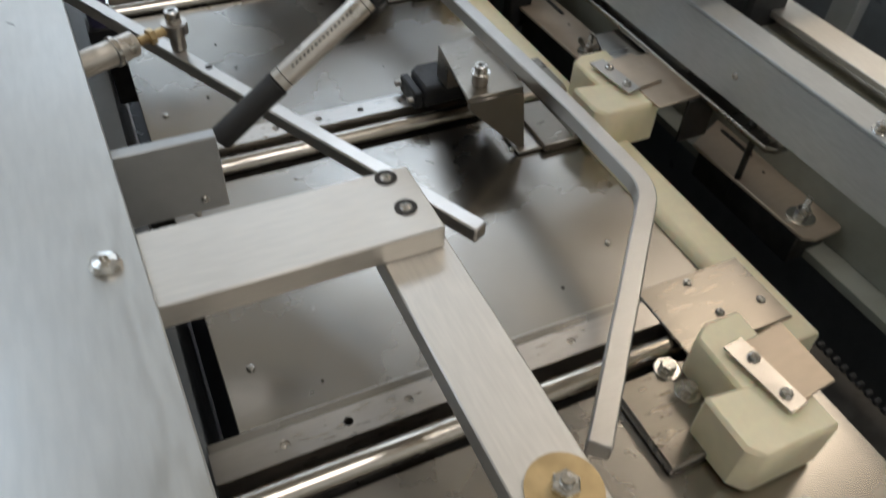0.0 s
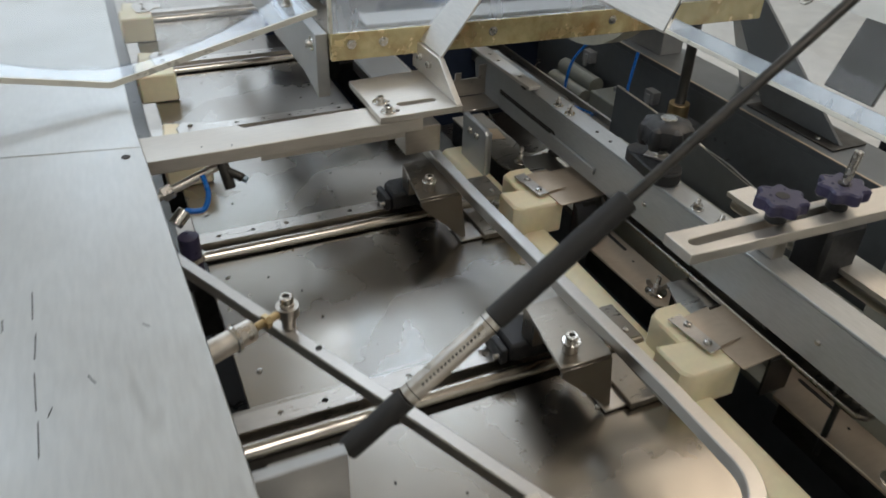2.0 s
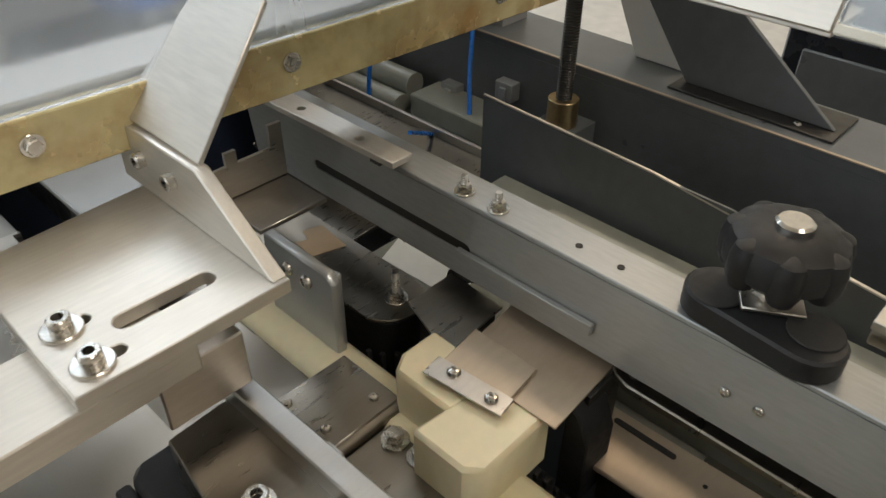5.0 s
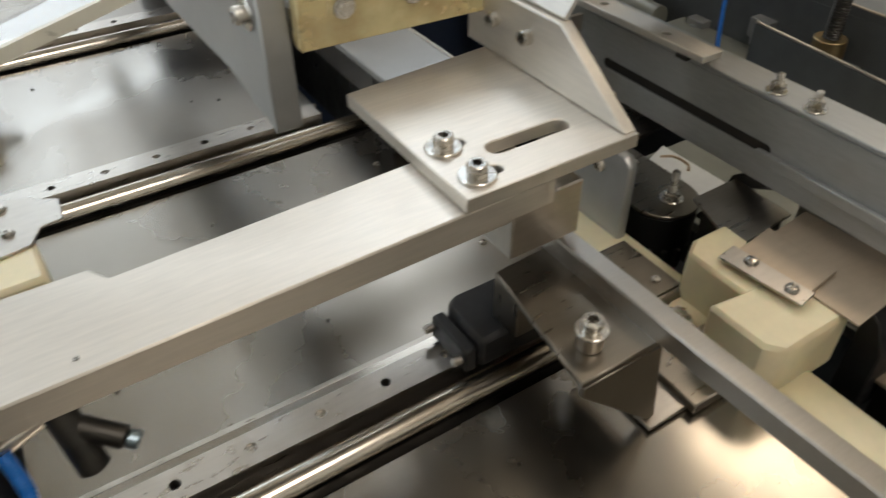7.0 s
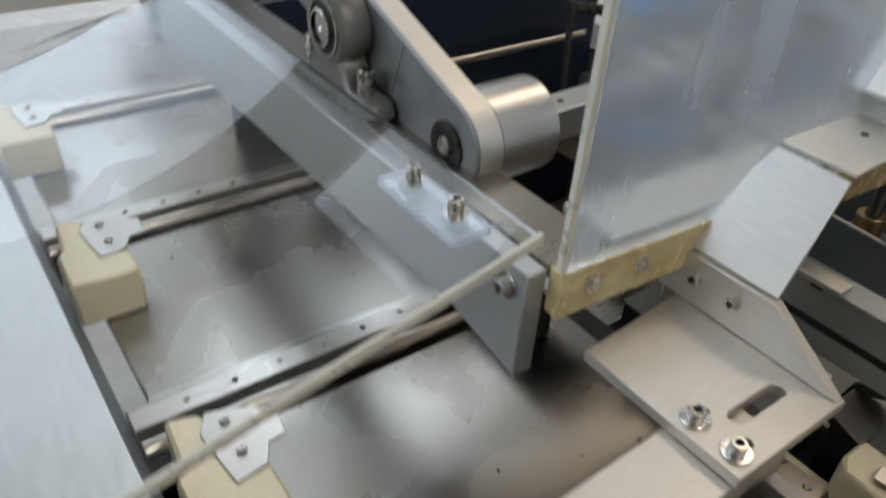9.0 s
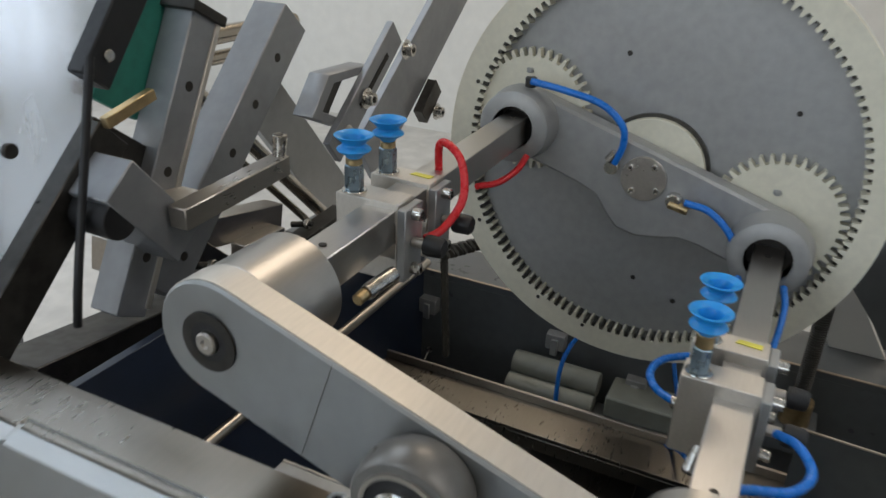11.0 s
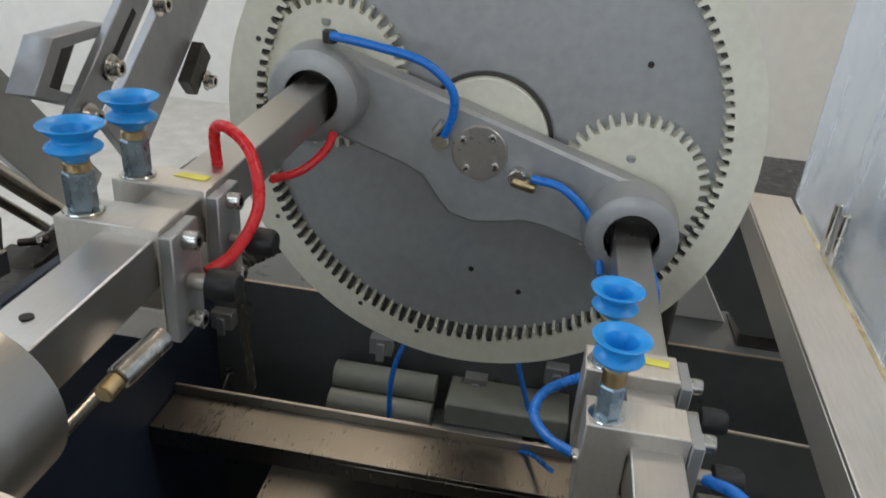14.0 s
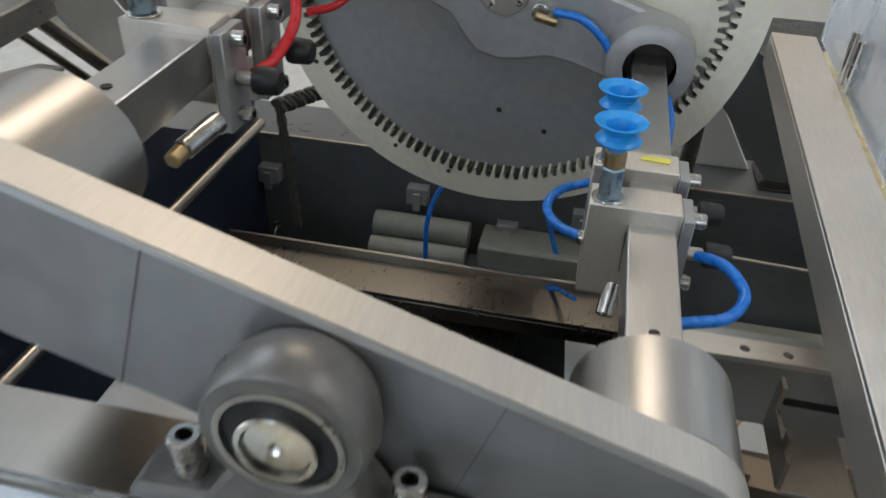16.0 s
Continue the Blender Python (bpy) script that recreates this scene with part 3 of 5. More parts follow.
def cover_plate(x, y, nut, back):
    """A brown plate lying along the slot; its stud stands at (x, y)."""
    w = thing("cover_plate", (x, y, 1.0), "tan oiled cover plate held by a " + nut, "cover plate", "slot cover plates")
    part("plate", prism([(x - 0.016, y - 0.020), (x - 0.006, y - 0.026), (x + 0.024, y - 0.024), (x + 0.031, y - 0.014), (x + 0.027, y + 0.143), (x - 0.022, y + 0.120)], 1.016, 1.020, "z", bev=0.0008), TANST, w)
    part("slot", prism(slot_shape(x + 0.018, y + 0.105, 0.020, 0.0022, 6, True), 1.0198, 1.0206, "z"), SOCKET, w)
    part("pin_hole", rod((x + 0.012, y + 0.06, 1.0199), (x + 0.012, y + 0.06, 1.0206), 0.0016, 12), SOCKET, w)
    part("support", box(x - 0.016, x + 0.022, y - 0.016, y + 0.115, 0.985, 1.0158), DARK, w)
    if back:
        part("raised_end", prism([(y + 0.116, 0.995), (y + 0.134, 0.995), (y + 0.134, 1.072), (y + 0.124, 1.066), (y + 0.116, 1.046)], x - 0.034, x - 0.006, "x", bev=0.001), BLACK, w)
    part("washer", lathe([(0, 0), (0.0125, 0), (0.0125, 0.0014), (0.011, 0.002), (0, 0.002)], (x, y, 1.0202)), CHROME, w)
    part("stud", threaded((x, y, 1.022), (x, y, 1.043), 0.003), SCREW, w)
    if nut == "wing nut":
        n_ = part("wing_nut", rod((x, y, 1.0222), (x, y, 1.029), 0.0048, 16), STEEL, w)
        for s_ in (-1, 1):
            wing = prism([(0.004, 0.001), (0.0125, 0.007), (0.0135, 0.0135), (0.010, 0.0145), (0.004, 0.0065)], -0.0011, 0.0011, "y", bev=0.0006)
            part("wing", moved(wing, pose(x, y, 1.0222, 0, 0, -40 + 90 * (1 - s_))), STEEL, n_)
    else:
        part("hex_nut", hexagon((x, y, 1.0222), (x, y, 1.031), 0.0062), SCREW, w)
    return w


cover_plate(0.668, 0.763, "wing nut", True)
cover_plate(0.696, 0.467, "hex nut", False)


def tan_flap(base):
    x, y, z = base
    f = thing("brown_flap", base, "tan oiled sheet metal flap lying on the nylon block", "cover plate", "brown flaps")
    part("sheet", prism([(x - 0.035, y - 0.040), (x + 0.033, y - 0.036), (x + 0.029, y + 0.042), (x - 0.036, y + 0.036)], z, z + 0.0015, "z", bev=0.0004), TANST, f)
    part("side", box(x - 0.002, x + 0.031, y - 0.0405, y - 0.0375, z - 0.045, z - 0.0005, 0.0004), DARK, f)
    part("fold", prism([(x - 0.030, y + 0.046), (x + 0.028, y + 0.050), (x + 0.030, y + 0.098), (x - 0.012, y + 0.098)], z - 0.008, z - 0.006, "z"), STEEL, f)
    part("post", box(x - 0.008, x + 0.024, y + 0.052, y + 0.092, z - 0.08, z - 0.008), DARK, f)
    return f


lf = tan_flap((0.647, 0.929, 1.0747))
copy_thing(lf, Matrix.Translation((0.652, 0.625, 1.0747)))

# hooked dark bracket with its stud, under the U rail
hb = thing("hook_bracket", (0.65, 1.1, 0.995), "black drive housing with an oiled plate, a stud and a hook", "bracket")
body = [(0.650 + 0.0265 * math.cos(a), 1.064 + 0.0265 * math.sin(a)) for a in np.linspace(math.pi, 2 * math.pi, 16)] + [(0.6765, 1.225), (0.6235, 1.225)]
part("housing", prism(body, 0.995, 1.0395, "z", bev=0.001), BLACK, hb)
part("plate", prism([(0.650 + (x - 0.650) * 1.02, 1.064 + (y - 1.064) * 1.02) for x, y in body], 1.0396, 1.0425, "z", bev=0.0006), BROWNST, hb, "oiled brown top plate")
part("worn_label", prism([(0.640, 1.140), (0.668, 1.132), (0.672, 1.168), (0.655, 1.172), (0.652, 1.160), (0.642, 1.164)], 1.0426, 1.0429, "z"), TAN, hb, "torn tan paper label")
for i in range(5):
    a = math.pi * (1.08 + 0.12 * i)
    part("pulley_tooth", box(0.650 + 0.0285 * math.cos(a) - 0.002, 0.650 + 0.0285 * math.cos(a) + 0.002, 1.064 + 0.0285 * math.sin(a) - 0.002, 1.064 + 0.0285 * math.sin(a) + 0.002, 0.996, 1.012), RUBBER, hb)
part("hook", prism([(1.010, 1.02), (1.052, 1.02), (1.036, 1.045), (1.030, 1.070), (1.016, 1.080), (0.998, 1.082), (0.998, 1.076), (1.014, 1.068)], 0.6768, 0.6800, "x"), DARK, hb)
hex_bolt(hb, (0.652, 1.058, 1.0425), r=0.006, h=0.005, washer=0.009, stem=0.018)
gp = thing("grey_bracket", (0.59, 1.07, 1.0), "blue-grey anodised bracket plate standing on edge", "bracket")
part("plate", prism([(1.046, 1.000), (1.118, 1.000), (1.118, 1.104), (1.052, 1.104), (1.046, 1.098)], 0.588, 0.596, "x", bev=0.0012), PLATEG, gp)
part("rib", box(0.5962, 0.601, 1.052, 1.058, 1.005, 1.098), PLATEG, gp)
pan_screw(gp, (0.5878, 1.072, 1.088), (-1, 0, 0), 0.005)
pan_screw(gp, (0.5878, 1.092, 1.088), (-1, 0, 0), 0.005)
label = thing("paper_sheet", (0.74, 1.12, 0.9945), "loose white paper sheet with an orange mark", "paper")
part("sheet", prism([(0.762, 1.163), (0.764, 1.072), (0.720, 1.062), (0.716, 1.146)], 0.9947, 0.9955, "z"), PAPER, label)
part("mark", tube([(0.746, 1.150, 0.9958), (0.756, 1.143, 0.9958), (0.757, 1.128, 0.9958), (0.750, 1.120, 0.9958)], 0.0014, 6, 5), TAN, label, "orange curved mark")
support = thing("inner_shelf", (0.75, 0.8, 0.9), "dark inner shelf beside the belt slot", "shelf")
part("shelf", box(0.70, 0.90, 0.0, 1.16, 0.985, 0.9945), OLIVE, support)
part("upright", box(0.895, 0.905, 0.0, 1.16, 0.6, 0.984), WALL, support)

single("steel_sheet", box(0.706, 0.79, 0.72, 0.838, 0.9947, 0.997, 0.0005), CHROME, (0.75, 0.78, 0.9945), "loose bare steel sheet lying on the inner shelf", "steel sheet")

# ---- U rail along the machine ----
ur = thing("channel_rail", (0.68, 0.7, 1.09), "grey galvanised channel rail with bolts along its top", "rail")
part("web", prism([(-0.1, 1.0945), (1.235, 1.0825), (1.243, 1.128), (1.226, 1.1395), (-0.1, 1.1395)], 0.6655, 0.669, "x",
                  [slot_shape(1.08, 1.108, 0.075, 0.004)]), CHAN, ur)
part("top_flange", box(0.6655, 0.6945, -0.1, 1.228, 1.1395, 1.143, 0.0008), CHAN, ur)
part("outer_web", box(0.691, 0.6945, -0.1, 1.228, 1.09, 1.1393), CHAN, ur)
# dark plug that stands for the shade inside the slot
part("slot_shade", box(0.6665, 0.6685, 0.99, 1.17, 1.1005, 1.1155, 0), SOCKET, ur)
part("stiffener", box(0.661, 0.6652, 0.905, 1.01, 1.100, 1.108), CHAN, ur)
for y in (1.015, 0.987, 0.74, 0.705, 0.43):
    hex_bolt(ur, (0.674, y, 1.143), r=0.0048, h=0.005, washer=0.007, stem=0.006)
for y in (0.93, 0.902, 1.10, 1.18, 1.195):
    hole_mark(ur, (0.678, y, 1.1432), 0.0022)
for y in (0.826, 0.808, 0.56):
    pan_screw(ur, (0.6652, y, 1.112), (-1, 0, 0), 0.003)

lever = thing("pivot_lever", (0.665, 0.7, 1.08), "dark bare steel lever strip with round ends", "lever")
outline = [(0.664, 0.505), (0.672, 0.498), (0.686, 0.498), (0.693, 0.506), (0.693, 0.882), (0.688, 0.892), (0.678, 0.895), (0.668, 0.888), (0.664, 0.878)]
part("strip", prism(outline, 1.072, 1.078, "z", bev=0.001), BROWNST, lever)
for x, y in ((0.674, 0.878), (0.677, 0.765), (0.676, 0.62), (0.676, 0.533)):
    part("pin", rod((x, y, 1.078), (x, y, 1.0865), 0.0042, 14), DARK, lever)
for y in (0.70, 0.53):
    part("hanger", rod((0.680, y, 0.995), (0.680, y, 1.072), 0.003, 12), DARK, lever)

# ---- knobs ----


def lobed(cx, cy, r, lobes, z0, z1, bev):
    pts = [(cx + (r + 0.12 * r * math.cos(lobes * a)) * math.cos(a), cy + (r + 0.12 * r * math.cos(lobes * a)) * math.sin(a)) for a in np.linspace(0, 2 * math.pi, 71)[:-1]]
    return prism(pts, z0, z1, "z", bev=bev)


big = thing("clamp_knob", (0.69, 0.83, 1.14), "large black lobed clamp knob on an oval base", "knob")
part("base", moved(prism(slot_shape(0, 0, 0.024, 0.0175, 12), 1.1435, 1.158, "z", bev=0.0015), pose(0.680, 0.825, 0, 0, 0, 84)), BLACK, big)
for dy in (-0.024, 0.024):
    part("boss", rod((0.680 - 0.1 * dy, 0.825 + dy, 1.158), (0.680 - 0.1 * dy, 0.825 + dy, 1.1592), 0.0135, 24), RUBBER, big)
part("square_washer", moved(box(-0.015, 0.015, -0.015, 0.015, 1.1585, 1.161), pose(0.692, 0.828, 0, 0, 0, 30)), STEEL, big)
part("collar", rod((0.692, 0.828, 1.161), (0.692, 0.828, 1.169), 0.010), CHROME, big)
kn = part("knob", lathe([(0, 1.169), (0.012, 1.169), (0.020, 1.173), (0.0278, 1.180), (0.0285, 1.188), (0.0262, 1.196), (0.018, 1.2005), (0, 1.2005)], (0.692, 0.828, 0), (0, 0, 1), 7 * 6), BLACK, big)
for i in range(7):
    a = 2 * math.pi * i / 7
    part("lobe", lathe([(0, 1.172), (0.006, 1.173), (0.0084, 1.179), (0.0086, 1.189), (0.0070, 1.1955), (0, 1.199)], (0.692 + 0.0222 * math.cos(a), 0.828 + 0.0222 * math.sin(a), 0), (0, 0, 1), 14), BLACK, kn)
part("cap_insert", lathe([(0, 1.2003), (0.009, 1.2003), (0.009, 1.203), (0.0075, 1.2042), (0, 1.2042)], (0.692, 0.828, 0)), CHROME, big)

slotbar = thing("slotted_bar", (0.7, 0.655, 1.17), "bare aluminium slotted bar across the channel rail", "bar")
part("bar", prism([(0.574, 0.637), (0.90, 0.626), (0.90, 0.662), (0.574, 0.674)], 1.166, 1.177, "z", [slot_shape(0.672, 0.653, 0.082, 0.0052)], 0.0006), ALU_X, slotbar)
part("rest", box(0.678, 0.692, 0.640, 0.668, 1.1435, 1.1655), STEEL, slotbar)
part("bracket", box(0.735, 0.785, 0.63, 0.668, 1.10, 1.1655, 0.004), BLACK, slotbar, "black clamp block under the bar")
for x in (0.838, 0.850):
    hole_mark(slotbar, (x, 0.647, 1.1772), 0.0035)
part("end_post", box(0.885, 0.90, 0.63, 0.66, 0.995, 1.1655), PLATEG, slotbar)


def star_knob(x, y, stud):
    k = thing("star_knob", (x, y, 1.177), "black star knob with a violet sheen on the slotted bar", "knob", "star knobs")
    part("neck", rod((x, y, 1.1772), (x, y, 1.190), 0.0098), BLACK, k)
    part("star", lobed(x, y, 0.0215, 7, 1.190, 1.203, 0.002), PURPLE, k)
    hole_mark(k, (x, y, 1.2031), 0.0062, name="bore")
    if stud:
        part("stud", rod((x, y, 1.2032), (x + 0.004, y, 1.236), 0.0042, 16), SCREW, k)
    return k


star_knob(0.684, 0.655, False), star_knob(0.756, 0.651, True)

# ---- channels between the rail and the side frame ----
ch = thing("green_grey_channel", (0.76, 0.5, 1.0), "olive grey steel channel running along the machine", "channel")
part("face", box(0.722, 0.728, -0.1, 1.0, 0.995, 1.10), OLIVE, ch)
part("lip", box(0.728, 0.752, -0.1, 1.0, 1.094, 1.10), OLIVE, ch)
tube_bar = thing("tube_rail", (0.79, 0.4, 1.1), "worn steel tube rail with a tan edge strip", "rail")
part("tube", rod((0.786, -0.1, 1.10), (0.786, 0.79, 1.10), 0.011), STEEL, tube_bar)
part("strip", box(0.765, 0.80, -0.1, 0.79, 1.112, 1.118), ALU_Y, tube_bar)
part("hanger", box(0.78, 0.792, 0.1, 0.12, 0.995, 1.09), DARK, tube_bar)
part("hanger", box(0.78, 0.792, 0.75, 0.77, 0.995, 1.09), DARK, tube_bar)
sheetw = thing("splash_sheet", (0.91, 1.0, 1.0), "thin dark sheet with a bright cut edge", "sheet")
part("sheet", prism([(1.20, 0.60), (1.20, 1.066), (1.005, 1.058), (0.93, 1.056), (0.80, 1.035), (0.3, 1.03), (0.3, 0.60)], 0.908, 0.9105, "x"), WALL, sheetw)
part("edge", join(beam((0.9093, 1.20, 1.0675), (0.9093, 1.005, 1.0595), 0.0032, 0.0016, 0), beam((0.9093, 1.005, 1.0595), (0.9093, 0.80, 1.0365), 0.0032, 0.0016, 0)), ALU_Y, sheetw, "bright cut edge")

# lead screw with its bronze nut
ls = thing("lead_screw", (1.047, 1.197, 1.0), "upright threaded lead screw in a bronze nut", "lead screw")
part("nut", rod((1.047, 1.197, 0.985), (1.047, 1.197, 1.018), 0.018), BRASS, ls)
part("screw", threaded((1.047, 1.197, 1.018), (1.047, 1.197, 1.29), 0.0095, 0.0032), DARK, ls)
part("bracket", box(1.02, 1.0795, 1.17, 1.225, 0.955, 0.985), WALL, ls)

# dark control cabinet outside the side frame
cab = thing("control_cabinet", (1.75, 0.85, 0.0), "black control cabinet behind the side frame", "cabinet")
part("body", box(1.52, 2.0, 0.56, 1.13, 0.0, 1.0, 0.004), PIT, cab)
part("door", box(1.512, 1.5195, 0.59, 0.84, 0.1, 0.97, 0.002), WALL, cab)
part("door", box(1.512, 1.5195, 0.85, 1.10, 0.1, 0.97, 0.002), WALL, cab)
part("handle", box(1.502, 1.5118, 0.87, 0.885, 0.80, 0.87, 0.002), CHROME, cab)
# triangular dark bracket on the side frame
tb = thing("gusset_bracket", (1.13, 1.0, 1.044), "dark triangular gusset under the cover shelf", "bracket")
part("gusset", prism([(0.927, 1.0472), (1.09, 1.0472), (1.245, 1.24), (1.185, 1.24)], 1.122, 1.128, "x", bev=0.0006), WALL, tb)
part("foot", box(1.10, 1.17, 0.92, 1.10, 1.0442, 1.047), DARK, tb)
pan_screw(tb, (1.112, 0.96, 1.047), r=0.004)
post = thing("cream_post", (1.15, 1.19, 1.044), "cream painted tapered post on the side frame", "post")
part("post", prism([(1.105, 1.0445), (1.172, 1.0445), (1.275, 1.24), (1.225, 1.24)], 1.15, 1.165, "x", bev=0.001), PLASTER, post)

# ---- left cover sheet ----
cov = thing("cover_sheet", (0.05, 0.6, 1.18), "brushed steel cover sheet with scuffs and a raised crease", "cover sheet")
part("sheet", prism([(-0.42, -0.25), (0.1935, -0.25), (0.1935, 0.25), (0.1665, 0.985), (-0.42, 1.085)], 1.1825, 1.186, "z", bev=0.0008), SHEET, cov)
far = prism([(0.1663, 0.9858), (0.164, 1.05), (0.164, 1.72), (-0.42, 1.72), (-0.42, 1.0858)], 1.1825, 1.186, "z", bev=0.0008)
crease = Vector((-0.168, -0.985, 0)).normalized()
for v in far.verts:
    v.co.z -= 0.045 * max(0.0, (Vector((0.1663, 0.9858, 0)) - v.co).dot(crease))
part("far_panel", far, SHEET, cov, "sheet folded slightly down behind the crease")
part("down_lip", prism([(0.1895, -0.25), (0.1925, -0.25), (0.1925, 0.25), (0.1655, 0.98), (0.1625, 0.98), (0.1895, 0.25)], 1.16, 1.1825, "z"), SHEET, cov)
pan_screw(cov, (0.170, 0.451, 1.1862), r=0.0075)
for x, y, length, turn in ((0.069, 0.735, 0.034, 1), (0.0705, 0.690, 0.028, -1), (0.0715, 0.640, 0.036, 2), (0.073, 0.600, 0.030, 1), (0.050, 0.728, 0.014, 2), (0.106, 0.652, 0.010, 24), (0.078, 0.632, 0.008, -18), (0.144, 0.697, 0.007, 40), (0.02, 0.82, 0.05, 8), (-0.03, 0.60, 0.05, -5)):
    part("scratch", moved(box(-0.0004, 0.0004, 0, length, 1.1860, 1.18615, 0), pose(x, y, 0, 0, 0, turn)), SOCKET, cov)
hole_mark(cov, (0.150, 0.968, 1.1863), 0.0042)
hole_mark(cov, (-0.02, 1.045, 1.1840), 0.003)
part("support", box(0.03, 0.10, -0.15, 0.95, 1.0245, 1.182), GREY, cov)
part("support", box(0.03, 0.10, 1.0, 1.68, 1.0245, 1.145), GREY, cov)

# ---- near L-shaped arm ----
arm = thing("l_shaped_arm", (0.3, 0.42, 1.13), "satin aluminium L-shaped arm with countersunk screws", "arm")
part("cross_bar", box(0.16, 0.330, 0.420, 0.473, 1.167, 1.182, 0.0008), ALU_X, arm)
part("side_bar", box(0.296, 0.334, 0.262, 0.4725, 1.152, 1.1668, 0.0008), ALU_Y, arm)
part("root", box(0.105, 0.16, 0.425, 0.468, 1.10, 1.18), GREY, arm)
for x, y in ((0.3155, 0.468 - 0.001), (0.3165, 0.441)):
    pan_screw(arm, (x, y, 1.1805), r=0.0038)
    part("countersink", lathe([(0.0036, 0), (0.0062, 0), (0.0062, 0.0005), (0.0036, 0.0005)], (x, y, 1.182), (0, 0, 1), 20), SOCKET, arm)
part("washer", lathe([(0, 0), (0.0165, 0), (0.0165, 0.0018), (0, 0.0018)], (0.317, 0.277, 1.1669)), BRASS, arm, "large brass coloured washer")
hex_bolt(arm, (0.317, 0.277, 1.1688), r=0.0062, h=0.006, stem=0.003)

# ---- diagonal bar with rod end ----
diag = thing("diagonal_bar", (0.27, 0.66, 1.1), "straight square steel bar lying slantwise", "bar")
p, q = Vector((0.160, 0.884, 1.1285)), Vector((0.3735, 0.457, 1.1285))
part("bar", beam(p, q, 0.0115, 0.0115, 0.0012), BARST, diag)
hole_mark(diag, (0.260, 0.688, 1.1344), 0.0028)
re_ = thing("rod_end", (0.245, 0.72, 1.13), "small clevis rod end bolted to the diagonal bar", "rod end")
part("post", rod((0.245, 0.7215, 1.1345), (0.245, 0.7215, 1.160), 0.0058), STEEL, re_)
cap_screw(re_, (0.245, 0.7215, 1.160), r=0.0056, h=0.0065)
part("eye", lathe([(0.006, -0.0045), (0.0095, -0.0045), (0.0095, 0.0045), (0.006, 0.0045)], (0.245, 0.7215, 1.1525)), STEEL, re_)
part("rod", rod((0.238, 0.719, 1.1525), (0.216, 0.709, 1.1525), 0.0035, 14), BRASS, re_)
part("nut", hexagon((0.229, 0.7145, 1.1525), (0.224, 0.7125, 1.1525), 0.0062), BRASS, re_)
part("cylinder", rod((0.214, 0.708, 1.1525), (0.16, 0.684, 1.1525), 0.0092), SILVER, re_)
part("ring", rod((0.201, 0.7022, 1.1525), (0.197, 0.7004, 1.1525), 0.0108), CHROME, re_)

# ---- bent bar beside the runner ----
bent = thing("bent_bar", (0.5, 0.6, 1.1), "bare square bar with a rounded bend", "bar")
centre = [(0.497, 1.045), (0.499, 0.9), (0.507, 0.70), (0.5135, 0.57)]
c, r = Vector((0.4645, 0.489)), 0.0495
for a in np.linspace(0, -42.5, 9):
    centre.append((c.x + r * math.cos(radians(a)), c.y + r * math.sin(radians(a))))
centre.append((0.3695, 0.3115))
left, right = [], []
for i, pt in enumerate(centre):
    d = (Vector(centre[min(i + 1, len(centre) - 1)]) - Vector(centre[max(i - 1, 0)])).normalized()
    n = Vector((d.y, -d.x)) * 0.0065
    left.append(tuple(Vector(pt) + n)), right.append(tuple(Vector(pt) - n))
part("bar", prism(left + right[::-1], 1.0985, 1.112, "z", bev=0.0009), BARST, bent)
part("backing_strip", box(0.511, 0.5145, 0.56, 0.80, 1.090, 1.100), BROWNST, bent)
for y in (0.95, 0.65):
    part("tie", box(0.490, 0.512, y - 0.006, y + 0.006, 1.092, 1.0983), STEEL, bent)

# ---- grey block with the gas strut ----
blk = thing("grey_block", (0.2, 0.55, 1.1), "grey anodised block plate standing on edge", "block")
part("block", box(0.14, 0.240, 0.545, 0.5535, 1.122, 1.176, 0.0007), PLATEG, blk)
pan_screw(blk, (0.226, 0.5447, 1.132), (0, -1, 0), 0.0025)
strut = thing("gas_strut", (0.25, 0.559, 1.16), "gas strut with black sleeves and a printed silver tube", "gas strut")
g0, g1, g2, g3 = Vector((0.2435, 0.559, 1.163)), Vector((0.283, 0.558, 1.1945)), Vector((0.343, 0.5625, 1.2355)), Vector((0.432, 0.565, 1.302))
g4 = g3 + (g3 - g0) * 1.9
part("lower_sleeve", rod(g0, g1, 0.0078), RUBBER, strut)
tube_ = part("tube", rod(g1, g2, 0.0070), SILVER, strut, "silver tube with small print")
part("upper_sleeve", rod(g2, g3, 0.0080), RUBBER, strut)
part("piston_rod", rod(g3, g4, 0.0036, 16), DARK, strut)
for f, w in ((0.07, 0.0012), (0.93, 0.0012)):
    a = g1.lerp(g2, f)
    part("groove", rod(a, a + (g2 - g1).normalized() * w, 0.0072), DARK, tube_)
side = (g2 - g1).cross(Vector((0.2, -0.5, 0.6))).normalized()
upn = side.cross((g2 - g1).normalized())
for k in range(16):
    a = g1.lerp(g2, 0.18 + 0.042 * k)
    nrm = (Vector((-0.15, -0.45, 0.75)) - (g2 - g1).normalized() * Vector((-0.15, -0.45, 0.75)).dot((g2 - g1).normalized())).normalized()
    part("print_bar", beam(a + nrm * 0.0071 + side * 0.001, a + nrm * 0.0071 + side * 0.001 + (g2 - g1).normalized() * 0.0018, 0.0032, 0.0003, 0), SOCKET, tube_)

